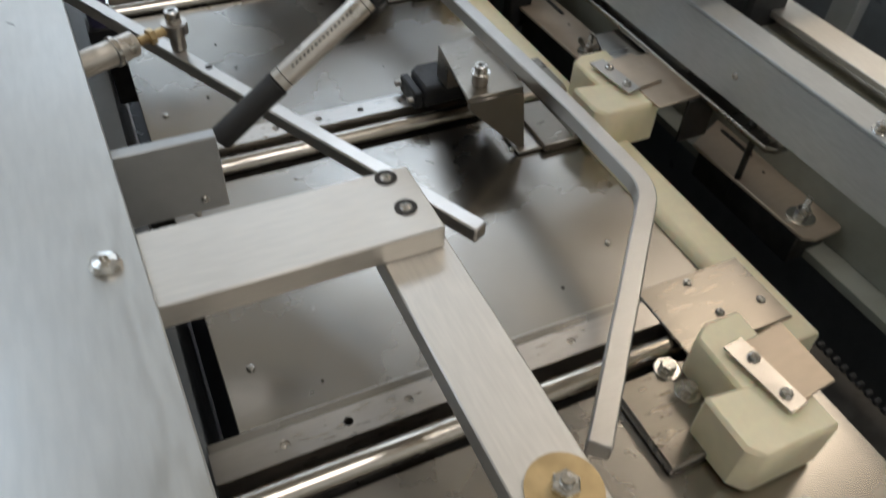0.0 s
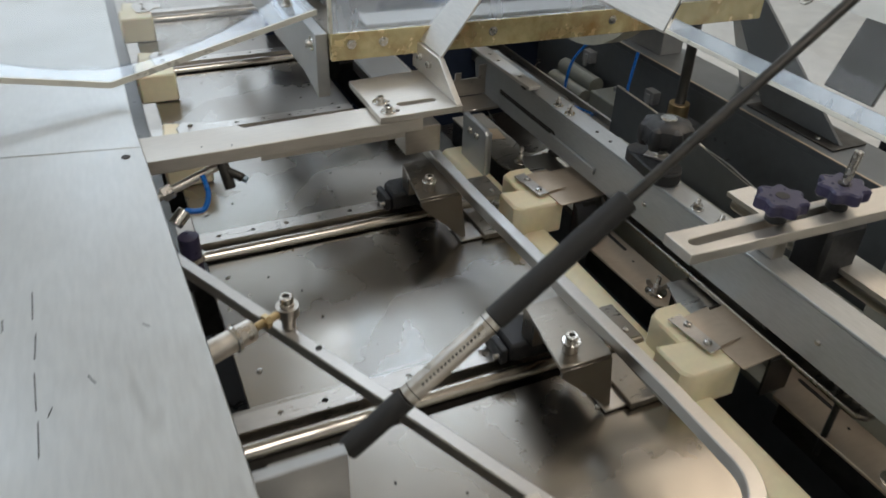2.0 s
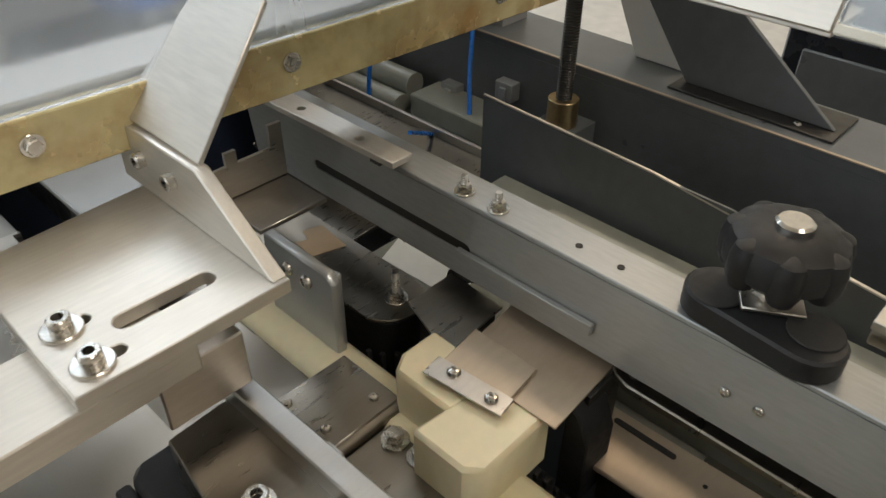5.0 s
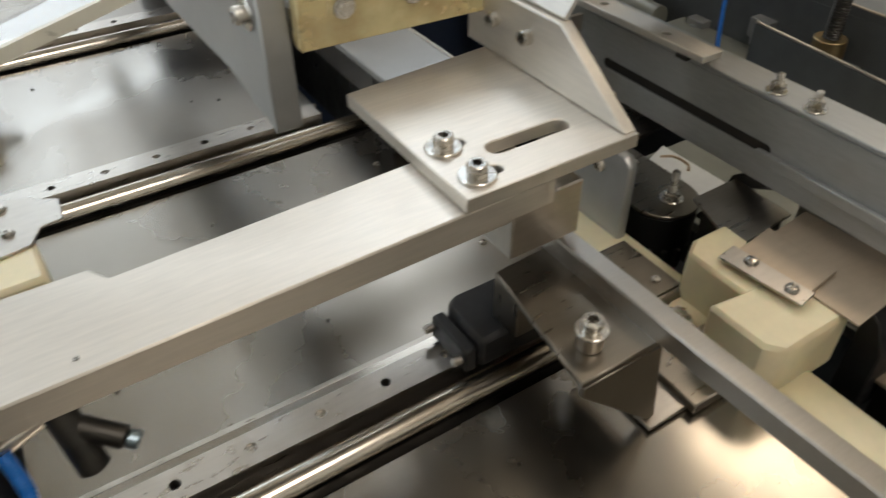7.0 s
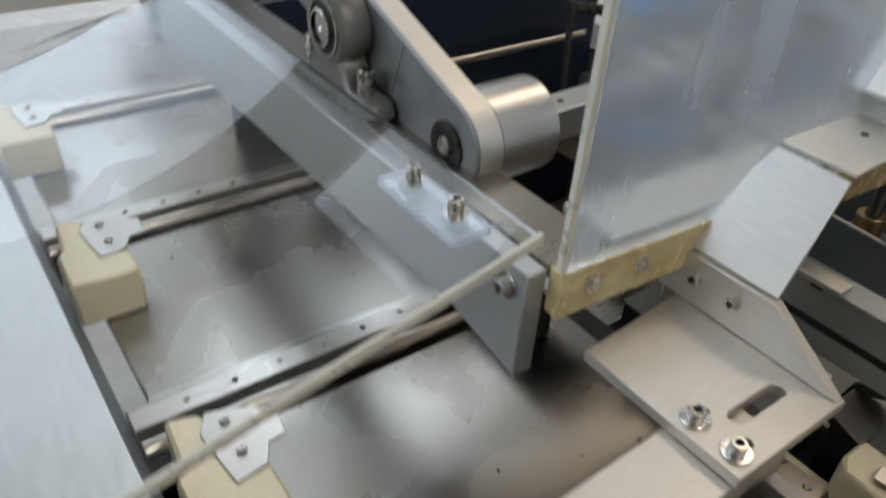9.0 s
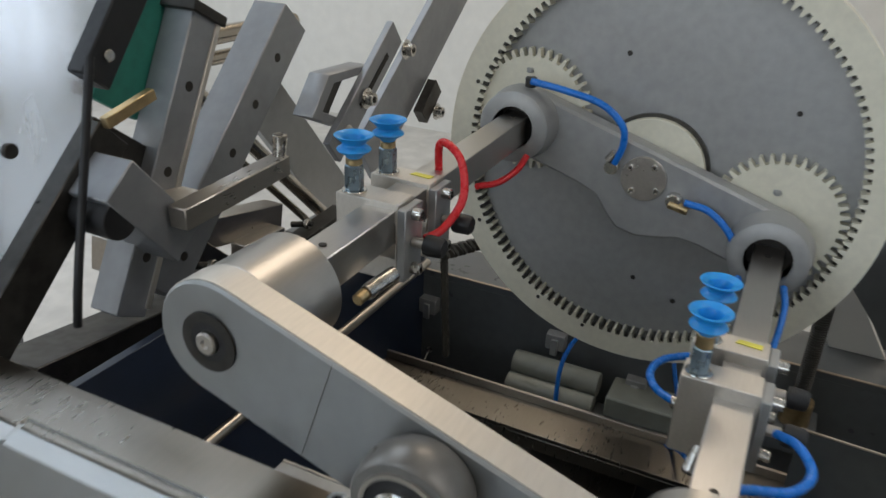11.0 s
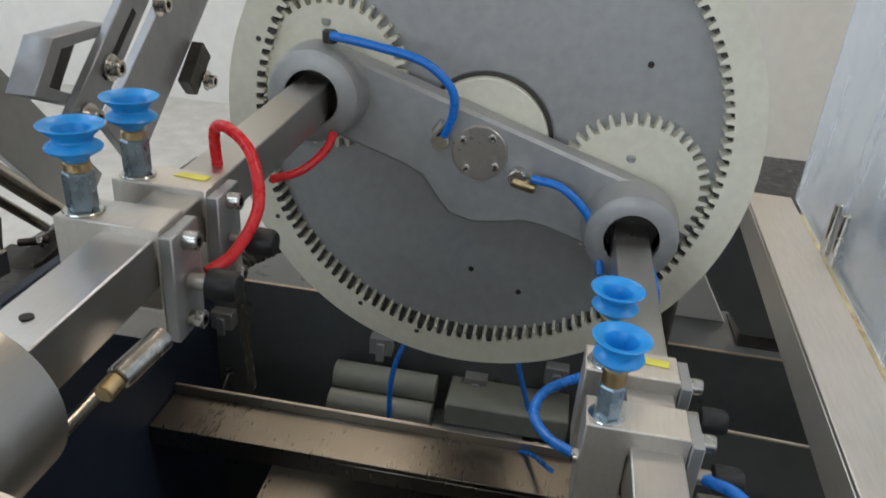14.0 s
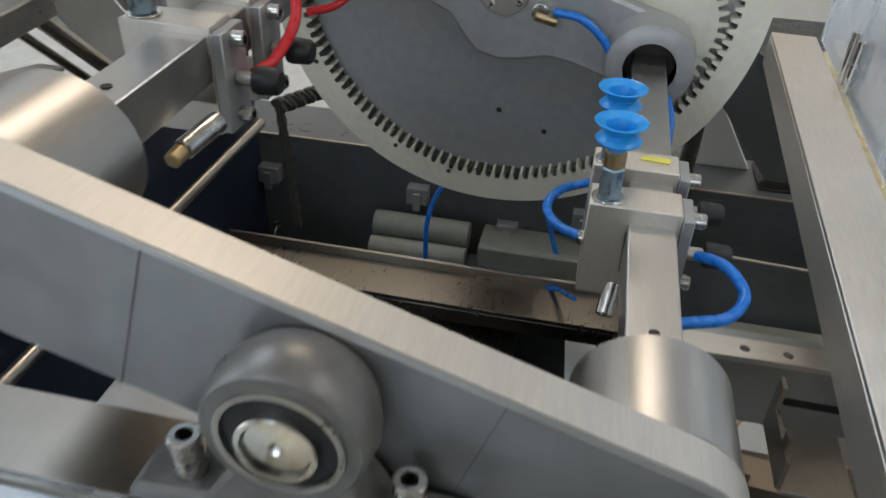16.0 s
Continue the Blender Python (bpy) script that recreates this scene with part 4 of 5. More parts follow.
# ---- wide cross arm with bracket plate ----
xarm = thing("cross_arm", (0.3, 1.01, 1.14), "wide satin aluminium cross arm with a side notch", "arm")
part("bar", prism([(0.125, 0.984), (0.474, 0.990), (0.474, 1.041), (0.276, 1.034), (0.270, 1.044), (0.125, 1.046)], 1.1525, 1.168, "z", bev=0.0009), ALU_X, xarm)
part("lower_bar", prism([(0.285, 0.9975), (0.455, 0.999), (0.455, 1.03), (0.285, 1.03)], 1.142, 1.1524, "z", bev=0.0006), ALU_X, xarm)
part("foot_block", box(0.455, 0.500, 0.998, 1.035, 1.118, 1.1524, 0.001), STEEL, xarm)
part("root", box(0.06, 0.125, 0.99, 1.04, 1.10, 1.18), GREY, xarm)
for x, y in ((0.255, 0.995), (0.225, 1.002)):
    hole_mark(xarm, (x, y, 1.1682), 0.0008)
hp = thing("bracket_plate", (0.47, 1.04, 1.168), "milled aluminium bracket plate with an oblong slot and folded flap", "bracket")
part("plate", prism([(0.4205, 0.988), (0.5235, 0.988), (0.5235, 1.112), (0.4205, 1.104)], 1.1685, 1.1765, "z",
                    [slot_shape(0.476, 1.0165, 0.0195, 0.0053), slot_shape(0.4375, 1.030, 0.006, 0.0035), slot_shape(0.4395, 1.0015, 0.006, 0.0035)], 0.0006), ALU_X, hp)
for y in (1.0292, 1.0008):
    cap_screw(hp, (0.4345, y, 1.1766), r=0.0051, h=0.0062, washer=0.0092)
part("gusset", prism([(0.990, 1.1767), (1.045, 1.214), (1.128, 1.212), (1.128, 1.1767)], 0.5155, 0.5235, "x", bev=0.0007), ALU_Y, hp)
for y in (1.070, 1.1):
    cap_screw(hp, (0.5154, y, 1.198), (-1, 0, 0), r=0.0045, h=0.005)
flap = prism([(0, 1.046), (0.083, 1.054), (0.0835, 1.106), (0, 1.127)], -0.0015, 0.0015, "z", bev=0.0006)
ang = math.degrees(math.atan2(0.066, 0.056))
part("flap", moved(flap, pose(0.520, 0, 1.2145, 0, -ang, 0)), ALU_Y, hp)
shelf = thing("shelf_strip", (0.6, 1.08, 1.278), "aluminium strip with a small hole joining bracket and cover shelf", "strip")
part("strip", prism([(0.5765, 1.054), (0.665, 1.056), (0.665, 1.104), (0.577, 1.107)], 1.2795, 1.2825, "z", bev=0.0006), ALU_X, shelf)
hole_mark(shelf, (0.634, 1.082, 1.2827), 0.0028)
lid = thing("lifted_cover", (0.68, 0.8, 1.2985), "lifted clear machine cover with a grey metal end plate", "machine cover")


def leaning(y0, y1, f0, f1, thick, gap=0.0):
    """A plate on the slope of the lifted cover, between two heights along it."""
    foot, up, out = Vector((0.664, 1.2985)), Vector((0.40, 0.9165)), Vector((0.9165, -0.40))
    pts = [foot + up * f0 + out * gap, foot + up * f0 + out * (gap + thick), foot + up * f1 + out * (gap + thick), foot + up * f1 + out * gap]
    return prism([(p.x, p.y) for p in pts], y0, y1, "y", bev=0.0006)


part("end_plate", leaning(0.832, 1.12, 0.0, 0.15, 0.003), ALU_Y, lid, "satin grey end plate")
hinge = part("hinge_strip", box(0.667, 0.70, 0.832, 1.12, 1.2955, 1.2983, 0.0005), ALU_Y, lid)
clear_pane = part("clear_pane", leaning(0.05, 0.8315, 0.004, 0.52, 0.005), ACRYL, lid)
clear_pane.visible_shadow = False
part("lower_rim", leaning(0.05, 0.8315, 0.0, 0.0038, 0.006), CREAM, lid, "milky cut edge")
part("edge_angle", leaning(0.05, 0.8315, 0.004, 0.016, 0.0015, 0.0055), HAZE, lid, "clear stiffening strip")
part("latch_plate", leaning(0.600, 0.646, 0.018, 0.075, 0.004, 0.0072), DARK, lid, "dark latch plate")
for yy, f in ((0.70, 0.075), (0.955, 0.06), (1.06, 0.06)):
    at = Vector((0.664 + 0.40 * f, yy, 1.2985 + 0.9165 * f))
    hex_bolt(lid, at + Vector((-0.0005, 0, 0.0002)), (-0.9165, 0, 0.40), r=0.0055, h=0.004, washer=0.008)

# pneumatic fittings under the cross arm
pf = thing("air_valve", (0.25, 0.97, 1.12), "brass and grey air valve under the cross arm", "air valve")
part("body", rod((0.250, 0.976, 1.152), (0.254, 0.964, 1.124), 0.0062), DARK, pf)
part("outlet", rod((0.254, 0.971, 1.142), (0.268, 0.962, 1.135), 0.0048), DARK, pf)
part("tip", rod((0.268, 0.962, 1.135), (0.272, 0.9595, 1.133), 0.0038), HEXB, pf)
part("pipe", rod((0.246, 0.985, 1.142), (0.165, 0.972, 1.118), 0.0048), SILVER, pf)
part("nut", hexagon((0.196, 0.977, 1.127), (0.184, 0.975, 1.1235), 0.0085), SILVER, pf)
part("elbow", rod((0.203, 0.958, 1.11), (0.19, 0.95, 1.10), 0.008), CHROME, pf)
part("hose", tube([(0.203, 0.958, 1.11), (0.222, 0.958, 1.108), (0.230, 0.965, 1.122), (0.228, 0.975, 1.140)], 0.003), BLUEH, pf)
pf.location += Vector((-0.008, 0.018, 0.0))
cyl_ = thing("air_cylinder", (0.18, 0.95, 1.06), "violet blue air cylinder clamp at the bed edge", "air cylinder")
part("body", rod((0.192, 0.955, 1.045), (0.192, 0.955, 1.092), 0.011), PURPLE, cyl_)
part("ring", lathe([(0.0112, 0), (0.0135, 0), (0.0135, 0.006), (0.0112, 0.006)], (0.192, 0.955, 1.062)), CHROME, cyl_)
part("base", box(0.178, 0.207, 0.94, 0.97, 1.0305, 1.045), BLACK, cyl_)

# nylon blocks at the left of the far rails


def end_block(base):
    x, y, z = base
    e = thing("nylon_end_block", base, "cream nylon end block with a bent steel tab", "stop block", "nylon end blocks")
    part("block", prism([(x - 0.029, y - 0.04), (x + 0.030, y - 0.04), (x + 0.030, y + 0.004), (x + 0.006, y + 0.004), (x + 0.006, y + 0.062), (x - 0.018, y + 0.070), (x - 0.022, y + 0.020), (x - 0.029, y + 0.014)], z, z + 0.046, "z", bev=0.003), NYLON, e)
    part("tab", prism([(x + 0.004, y - 0.010), (x + 0.028, y - 0.006), (x + 0.036, y + 0.010), (x + 0.050, y + 0.012), (x + 0.052, y + 0.036), (x + 0.030, y + 0.050), (x + 0.008, y + 0.058), (x - 0.002, y + 0.040)], z + 0.0462, z + 0.0482, "z", bev=0.0005), STEEL, e)
    for yy in (y + 0.012, y + 0.042):
        pan_screw(e, (x + 0.017, yy, z + 0.0484), r=0.004)
    return e


eb = end_block((0.219, 1.213, 1.0305))
copy_thing(eb, Matrix.Translation((0.214, 1.505, 1.0305)))
copy_thing(eb, Matrix.Translation((0.212, 1.80, 1.0305)))

# ---- pale plate with its flange ----
pp = thing("pale_side_plate", (0.4, 1.4, 1.15), "pale grey side plate with a folded top flange", "side plate")
part("plate", prism([(1.131, 1.148), (1.131, 1.2295), (1.79, 1.2295), (1.79, 1.150), (1.30, 1.158), (1.20, 1.160)], 0.388, 0.404, "x", bev=0.0008), PLATEG, pp)
part("top_flange", box(0.404, 0.452, 1.131, 1.80, 1.2225, 1.2315, 0.0008), BROWNST, pp)
cap_screw(pp, (0.3878, 1.147, 1.232 - 0.018), (-1, 0, 0), r=0.0052, h=0.006, washer=0.0095)
part("rusty_corner", box(0.386, 0.428, 1.768, 1.802, 1.2317, 1.2395, 0.0015), TAN, pp, "rusty stained corner piece")
part("end_pin", rod((0.388, 1.806, 1.238), (0.388, 1.790, 1.238), 0.005), DARK, pp)

# ---- sloped clear guard over the far bed ----
ga = thing("clear_bed_guard", (0.25, 1.4, 1.22), "clear acrylic guard sheet with polished edges over the bed", "guard")
sl = [(0.392, 1.2545), (0.15, 1.195), (-0.06, 1.235), (-0.06, 1.2395), (0.15, 1.1998), (0.392, 1.2593)]
gs = part("sheet", prism(sl, 1.1305, 1.66, "y", bev=0.0004), ACRYL, ga)
gs.visible_shadow = False
rim = join(*[prism([(a[0], a[1]), (b[0], b[1]), (b[0], b[1] + 0.0066), (a[0], a[1] + 0.0066)], 1.127, 1.1303, "y") for a, b in (((0.15, 1.1952), (0.392, 1.2547)), ((-0.06, 1.2352), (0.1499, 1.1952)))])
part("front_rim", rim, CREAM, ga, "milky cut edge")
part("mount_block", box(0.358, 0.3872, 1.165, 1.250, 1.2385, 1.2450, 0.001), HAZE, ga, "clear mounting strip")
for y in (1.223, 1.178):
    cap_screw(ga, (0.368, y, 1.2537), r=0.005, h=0.010, washer=0.0078)

# ---- standing clear guard ----
sg = thing("clear_standing_guard", (0.7, 1.13, 1.2), "scuffed clear acrylic guard with a yellowed lower edge", "guard")
lower = part("lower_pane", box(0.408, 1.10, 1.1195, 1.1245, 1.2325, 1.474, 0.0004), HAZE, sg)
upper = part("upper_pane", prism([(1.1195, 1.4742), (1.1245, 1.4742), (1.305, 1.655), (1.302, 1.6585)], 0.408, 1.10, "x", bev=0.0004), HAZE, sg)
lower.visible_shadow = upper.visible_shadow = False
part("left_rim", join(box(0.4035, 0.4078, 1.1195, 1.1247, 1.2325, 1.474, 0.0005), prism([(1.1195, 1.4742), (1.1245, 1.4742), (1.305, 1.655), (1.302, 1.6585)], 0.4035, 0.4078, "x")), CREAM, sg, "milky cut edge")
part("base_strip", box(0.4045, 1.06, 1.1185, 1.1305, 1.198, 1.2322, 0.0008), GOLD, sg, "yellowed strip with rusty screw holes")
part("base_angle", prism([(0.452, 1.131), (1.09, 1.131), (1.09, 1.176), (0.452, 1.176)], 1.2335, 1.237, "z", bev=0.0006), ALU_X, sg)
part("angle_web", box(0.452, 1.09, 1.1735, 1.1765, 1.203, 1.2333), ALU_X, sg)
for x in (0.430, 0.471):
    hex_bolt(sg, (x, 1.1184, 1.218), (0, -1, 0), r=0.0045, h=0.003, washer=0.0062)
for x in (0.62, 0.80):
    hex_bolt(sg, (x, 1.1184, 1.218), (0, -1, 0), r=0.0045, h=0.003, washer=0.0062)
for x in (0.93, 0.955):
    part("stay", rod((x, 1.128, 1.237), (x, 1.128, 1.285), 0.004), CHROME, sg)
hinge_, swing = Vector((0.404, 1.12, 1.2)), Matrix.Rotation(radians(-3.2), 4, "Z")
sg.location = hinge_ + swing @ (BASE[sg] - hinge_)
sg.rotation_euler.z = radians(-3.2)

blue = thing("inner_guide_plate", (0.55, 1.3, 1.09), "blue-grey guide plate with a bright edge under the guard", "guide plate")
part("plate", box(0.516, 0.581, 1.20, 1.62, 1.092, 1.098, 0.0008), PLATEG, blue)
part("edge", box(0.581, 0.5835, 1.20, 1.62, 1.085, 1.0985, 0.0004), ALU_Y, blue)
part("post", box(0.52, 0.54, 1.55, 1.58, 0.995, 1.092), DARK, blue)
part("post", box(0.52, 0.54, 1.24, 1.27, 0.9, 1.092), DARK, blue)
nb2 = thing("notched_bracket", (0.60, 1.17, 1.11), "notched bare steel bracket on the inner shelf", "bracket")
part("plate", prism([(0.588, 1.105), (0.645, 1.105), (0.645, 1.148), (0.634, 1.148), (0.634, 1.13), (0.606, 1.13), (0.606, 1.140), (0.597, 1.140), (0.597, 1.13), (0.588, 1.13)], 1.166, 1.169, "y"), STEEL, nb2)
part("foot", box(0.588, 0.645, 1.12, 1.1658, 1.1, 1.104), STEEL, nb2)

# ---- rotor: near arm ----
LN, RN, PV = (1.542, 1.329), (1.2726, 1.240), (1.404, 1.290)
LG, RG, PG = (1.541, 1.343), (1.271, 1.256), (1.404, 1.304)


def dog_bone(a, b, r, mid=None, n=14):
    """The outline round two circles, in (y, z), with an optional swelling below the middle."""
    a, b = Vector(a), Vector(b)
    d = (b - a).normalized()
    nrm = Vector((-d.y, d.x))
    base = math.atan2(nrm.y, nrm.x)
    pts = [(a.x + r * math.cos(base + t), a.y + r * math.sin(base + t)) for t in np.linspace(0, math.pi, n)]
    if mid:
        for f, k in ((0.22, 0.0), (0.29, 0.12), (0.36, 0.5), (0.43, 0.8), (0.51, 0.84), (0.57, 0.5), (0.63, 0.08), (0.70, 0.0)):
            q = a.lerp(b, f) - nrm * (r + mid * k)
            pts.append((q.x, q.y))
    pts += [(b.x + r * math.cos(base + math.pi + t), b.y + r * math.sin(base + math.pi + t)) for t in np.linspace(0, math.pi, n)]
    return pts


rotor = thing("rotating_crank", (0.43, PV[0], PV[1]), "grey cast rotating crank with bearings at both ends", "crank")
part("arm", prism(dog_bone(LN, RN, 0.0366), 0.431, 0.4525, "x", bev=0.0015), ARMG, rotor)
# same metal as the arm; the lighter tone stands for warm light on its edge
part("lit_edge_band", prism(dog_bone(LN, RN, 0.0372), 0.4336, 0.4538, "x", [dog_bone(LN, RN, 0.0362)]), ALU_X, rotor, "lighter band standing for warm light on the edge")
for y, z in (LN, RN):
    part("cylinder", rod((0.4541, y, z), (0.510, y, z), 0.0364, 48, 0.0015), BARST, rotor, "turned bright steel cylinder")
    b = part("bearing", lathe([(0.0125, 0), (0.0185, 0), (0.0185, 0.0016), (0.0125, 0.0016)], (0.4309, y, z), (-1, 0, 0), 32), DARK, rotor)
    part("seal", lathe([(0.0075, 0), (0.0124, 0), (0.0124, 0.0012), (0.0075, 0.0012)], (0.4309, y, z), (-1, 0, 0), 32), BLACK, b)
    part("shaft_end", lathe([(0, 0), (0.007, 0), (0.007, 0.0035), (0.006, 0.0045), (0.003, 0.0045), (0.002, 0.003), (0, 0.003)], (0.4309, y, z), (-1, 0, 0), 24), STEEL, b)
for f in (0.26, 0.74):
    a, d = Vector(LN).lerp(Vector(RN), f), (Vector(RN) - Vector(LN)).normalized()
    n2 = Vector((-d.y, d.x)) * 0.0355
    part("casting_seam", beam((0.4308, a.x + n2.x, a.y + n2.y), (0.4308, a.x - n2.x, a.y - n2.y), 0.0005, 0.0004, 0), CASTD, rotor)

pb = thing("pillow_block", (0.41, PV[0], 1.2315), "grey pillow block bearing bolted to the flange", "bearing")
part("housing", lathe([(0.0235, 0), (0.0285, 0), (0.0302, 0.002), (0.0312, 0.010), (0.0318, 0.014), (0.0308, 0.019), (0.0275, 0.0275), (0, 0.0275)], (0.403, *PV), (1, 0, 0), 44), CASTD, pb)
part("base", prism([(1.338, 1.2318), (1.472, 1.2318), (1.472, 1.243), (1.466, 1.2475), (1.438, 1.249), (1.430, 1.262), (1.423, 1.272), (1.385, 1.272), (1.378, 1.262), (1.370, 1.249), (1.344, 1.2475), (1.338, 1.243)], 0.404, 0.4295, "x", bev=0.0025), CASTD, pb)
part("outer_race", lathe([(0.0212, 0), (0.0236, 0), (0.0236, 0.0022), (0.0212, 0.0022)], (0.4036, *PV), (-1, 0, 0), 40), STEEL, pb)
part("seal", lathe([(0.0150, 0), (0.0211, 0), (0.0211, 0.0006), (0.0150, 0.0010)], (0.4036, *PV), (-1, 0, 0), 40), BLACK, pb)
part("inner_ring", lathe([(0.0126, 0), (0.0149, 0), (0.0149, 0.0045), (0.0143, 0.0052), (0.0126, 0.0052)], (0.4036, *PV), (-1, 0, 0), 40), CHROME, pb)
part("shaft_end", lathe([(0, 0), (0.0124, 0), (0.0124, 0.0026), (0.0116, 0.0034), (0.0030, 0.0036), (0.0012, 0.0022), (0, 0.0022)], (0.4036, *PV), (-1, 0, 0), 40), CHROME, pb, "bright smeared shaft end")
for y in (1.362, 1.449):
    cap_screw(pb, (0.4155, y, 1.2485), r=0.0066, h=0.020, washer=0.0)

# ---- rotor: gripper bars ----


def gripper(y, z, ang, hose_mat, group, x0=0.522, x1=0.935, z1=0.0):
    g = thing("gripper_bar", (0.73, y, z), "square steel gripper bar between the rotor arms", "gripper bar", "gripper bars")
    part("bar", beam((x0, y, z), (x1, y + 0.0, z + z1), 0.0275, 0.0275, 0.0008), BARST, g)
    for x in (x0 + 0.03, x1 - 0.05):
        hole_mark(g, (x, y, z + 0.0141 + z1 * (x - x0) / (x1 - x0)), 0.0028)
    return g


gripper(1.2715, 1.2365, 0, BLUEH, "r", 0.510, 0.935, 0.012), gripper(1.541, 1.3305, 0, REDH, "l", 0.510, 0.935, 0.012)


def suction_head(x, y, z, mark, lift=0.0):
    """A clamp on the bar whose upper front edge is at (x, y, z), carrying a bellows cup."""
    s = thing("suction_head", (x + 0.012, y, z), "aluminium clamp with a hex stem and blue bellows cup", "suction head", "suction heads")
    part("clamp", prism([(y - 0.0160, z - 0.064), (y + 0.038, z - 0.064), (y + 0.038, z), (y - 0.0160, z)], x, x + 0.026, "x",
                        [[(y - 0.0142, z - 0.0445), (y + 0.0142, z - 0.0445), (y + 0.0142, z - 0.0158), (y - 0.0142, z - 0.0158)]], 0.0007), ALU_X, s)
    part("side_plate", box(x - 0.001, x + 0.027, y - 0.0232, y - 0.0164, z - 0.062, z - 0.003, 0.0007), PLATEG, s)
    for zz in (z - 0.009, z - 0.054):
        cap_screw(s, (x + 0.012, y - 0.0234, zz), (0, -1, 0), r=0.0048, h=0.0075)
    kb = part("thumb_knob", rod((x + 0.012, y - 0.0234, z - 0.032), (x + 0.012, y - 0.034, z - 0.032), 0.0042), STEEL, s)
    part("grip", lathe([(0.0042, 0), (0.0078, 0.0006), (0.0084, 0.004), (0.0078, 0.014), (0.0062, 0.016), (0, 0.016)], (x + 0.012, y - 0.034, z - 0.032), (0, -1, 0), 18), BLACK, kb)
    cxy = (x + 0.010, y + 0.0275)
    st = part("stem", hexagon((*cxy, z + 0.0012), (*cxy, z + 0.021), 0.0074), HEXB, s)
    part("stem_foot", rod((*cxy, z), (*cxy, z + 0.0013), 0.0098), CHROME, st)
    part("collar", rod((*cxy, z + 0.021), (*cxy, z + 0.0265 + lift), 0.0064), BRASS, s)
    part("cup", lathe([(0, 0.0262), (0.0058, 0.0262), (0.0070, 0.029), (0.0126, 0.0335), (0.0132, 0.0350), (0.0126, 0.0362), (0.0091, 0.0395), (0.0089, 0.041), (0.0098, 0.043),
                       (0.0144, 0.0484), (0.0152, 0.0498), (0.0146, 0.0503), (0.0093, 0.0476), (0.0086, 0.0462), (0.0074, 0.0380), (0.0056, 0.0300), (0, 0.0290)], (*cxy, z + 0.0072 + lift), (0, 0, 1), 40, 0.74), CUPB, s)
    if mark:
        part("paint_mark", prism([(x + 0.012, y - 0.010), (x + 0.019, y - 0.011), (x + 0.020, y + 0.006), (x + 0.014, y + 0.009)], z + 0.0002, z + 0.0007, "z"), YELLOW, s)
    return s


suction_head(0.634, 1.2715, 1.2640, False, 0.005), suction_head(0.684, 1.2715, 1.2640, True, 0.005)
suction_head(0.613, 1.541, 1.3520, False), suction_head(0.664, 1.541, 1.3520, True)

# hoses and fittings at the heads


def hose(points, mat, label, r=0.0031):
    return single("air_hose", tube(points, r, 10, 8), mat, points[0], label, "hose", "air hoses")


ft = thing("hose_fitting", (0.65, 1.308, 1.22), "nickel push-in fitting on the clamp side", "fitting", "hose fittings")
part("body", rod((0.645, 1.306, 1.233), (0.645, 1.313, 1.233), 0.0046), CHROME, ft)
hose([(0.645, 1.309, 1.233), (0.66, 1.326, 1.23), (0.68, 1.335, 1.23), (0.7, 1.328, 1.233), (0.73, 1.303, 1.228)], BLUEH, "bright blue air hose looping beside the clamp")
hose([(0.645, 1.242, 1.232), (0.63, 1.227, 1.237), (0.61, 1.217, 1.233), (0.59, 1.227, 1.23), (0.58, 1.249, 1.23), (0.575, 1.262, 1.229)], BLUEH, "bright blue air hose hanging under the bar", 0.0034)
el = thing("hose_fitting", (0.634, 1.287, 1.205), "nickel push-in elbow under the clamp", "fitting", "hose fittings")
part("body", rod((0.638, 1.287, 1.207), (0.622, 1.290, 1.193), 0.0055), CHROME, el)
hose([(0.64, 1.515, 1.317), (0.655, 1.506, 1.323), (0.675, 1.5, 1.342), (0.69, 1.509, 1.365), (0.7, 1.525, 1.375), (0.705, 1.537, 1.372), (0.708, 1.538, 1.344)], REDH, "glossy red air hose arching over the bar", 0.0034)
hose([(0.872, 1.517, 1.321), (0.86, 1.522, 1.308), (0.84, 1.534, 1.298), (0.815, 1.547, 1.299)], REDH, "glossy red air hose running into the hub", 0.0034)
hose([(0.880, 1.252, 1.236), (0.86, 1.247, 1.222), (0.82, 1.250, 1.20), (0.76, 1.262, 1.19)], BLUEH, "bright blue air hose beside the bored hub", 0.0032)
el2 = thing("hose_fitting", (0.58, 1.55, 1.30), "brass coupling under the gripper bar", "fitting", "hose fittings")
part("body", rod((0.560, 1.520, 1.305), (0.590, 1.514, 1.309), 0.006), CHROME, el2)
part("collar", rod((0.550, 1.521, 1.3035), (0.560, 1.520, 1.305), 0.0045), BRASS, el2)

# ---- rotor: gear side ----
ga2 = thing("planet_carrier", (0.93, PG[0], PG[1]), "grey cast planet carrier with two bored hubs", "crank")
part("arm", prism(dog_bone(RG, LG, 0.0345, 0.030), 0.918, 0.944, "x", bev=0.003), GREY, ga2)
for y, z in (LG, RG):
    part("hub", lathe([(0.0225, 0), (0.0335, 0), (0.0375, 0.003), (0.0405, 0.03), (0.0405, 0.032), (0.0225, 0.032)], (0.886, y, z), (1, 0, 0), 40), GREY, ga2)
    part("bore", lathe([(0, 0.024), (0.0234, 0.024), (0.0234, 0.03), (0, 0.03)], (0.886, y, z), (1, 0, 0), 32), SOCKET, ga2)
disc = part("cover_disc", rod((0.918, *PG), (0.9145, *PG), 0.0235, 40), STEEL, ga2, "dark bare steel cover disc")
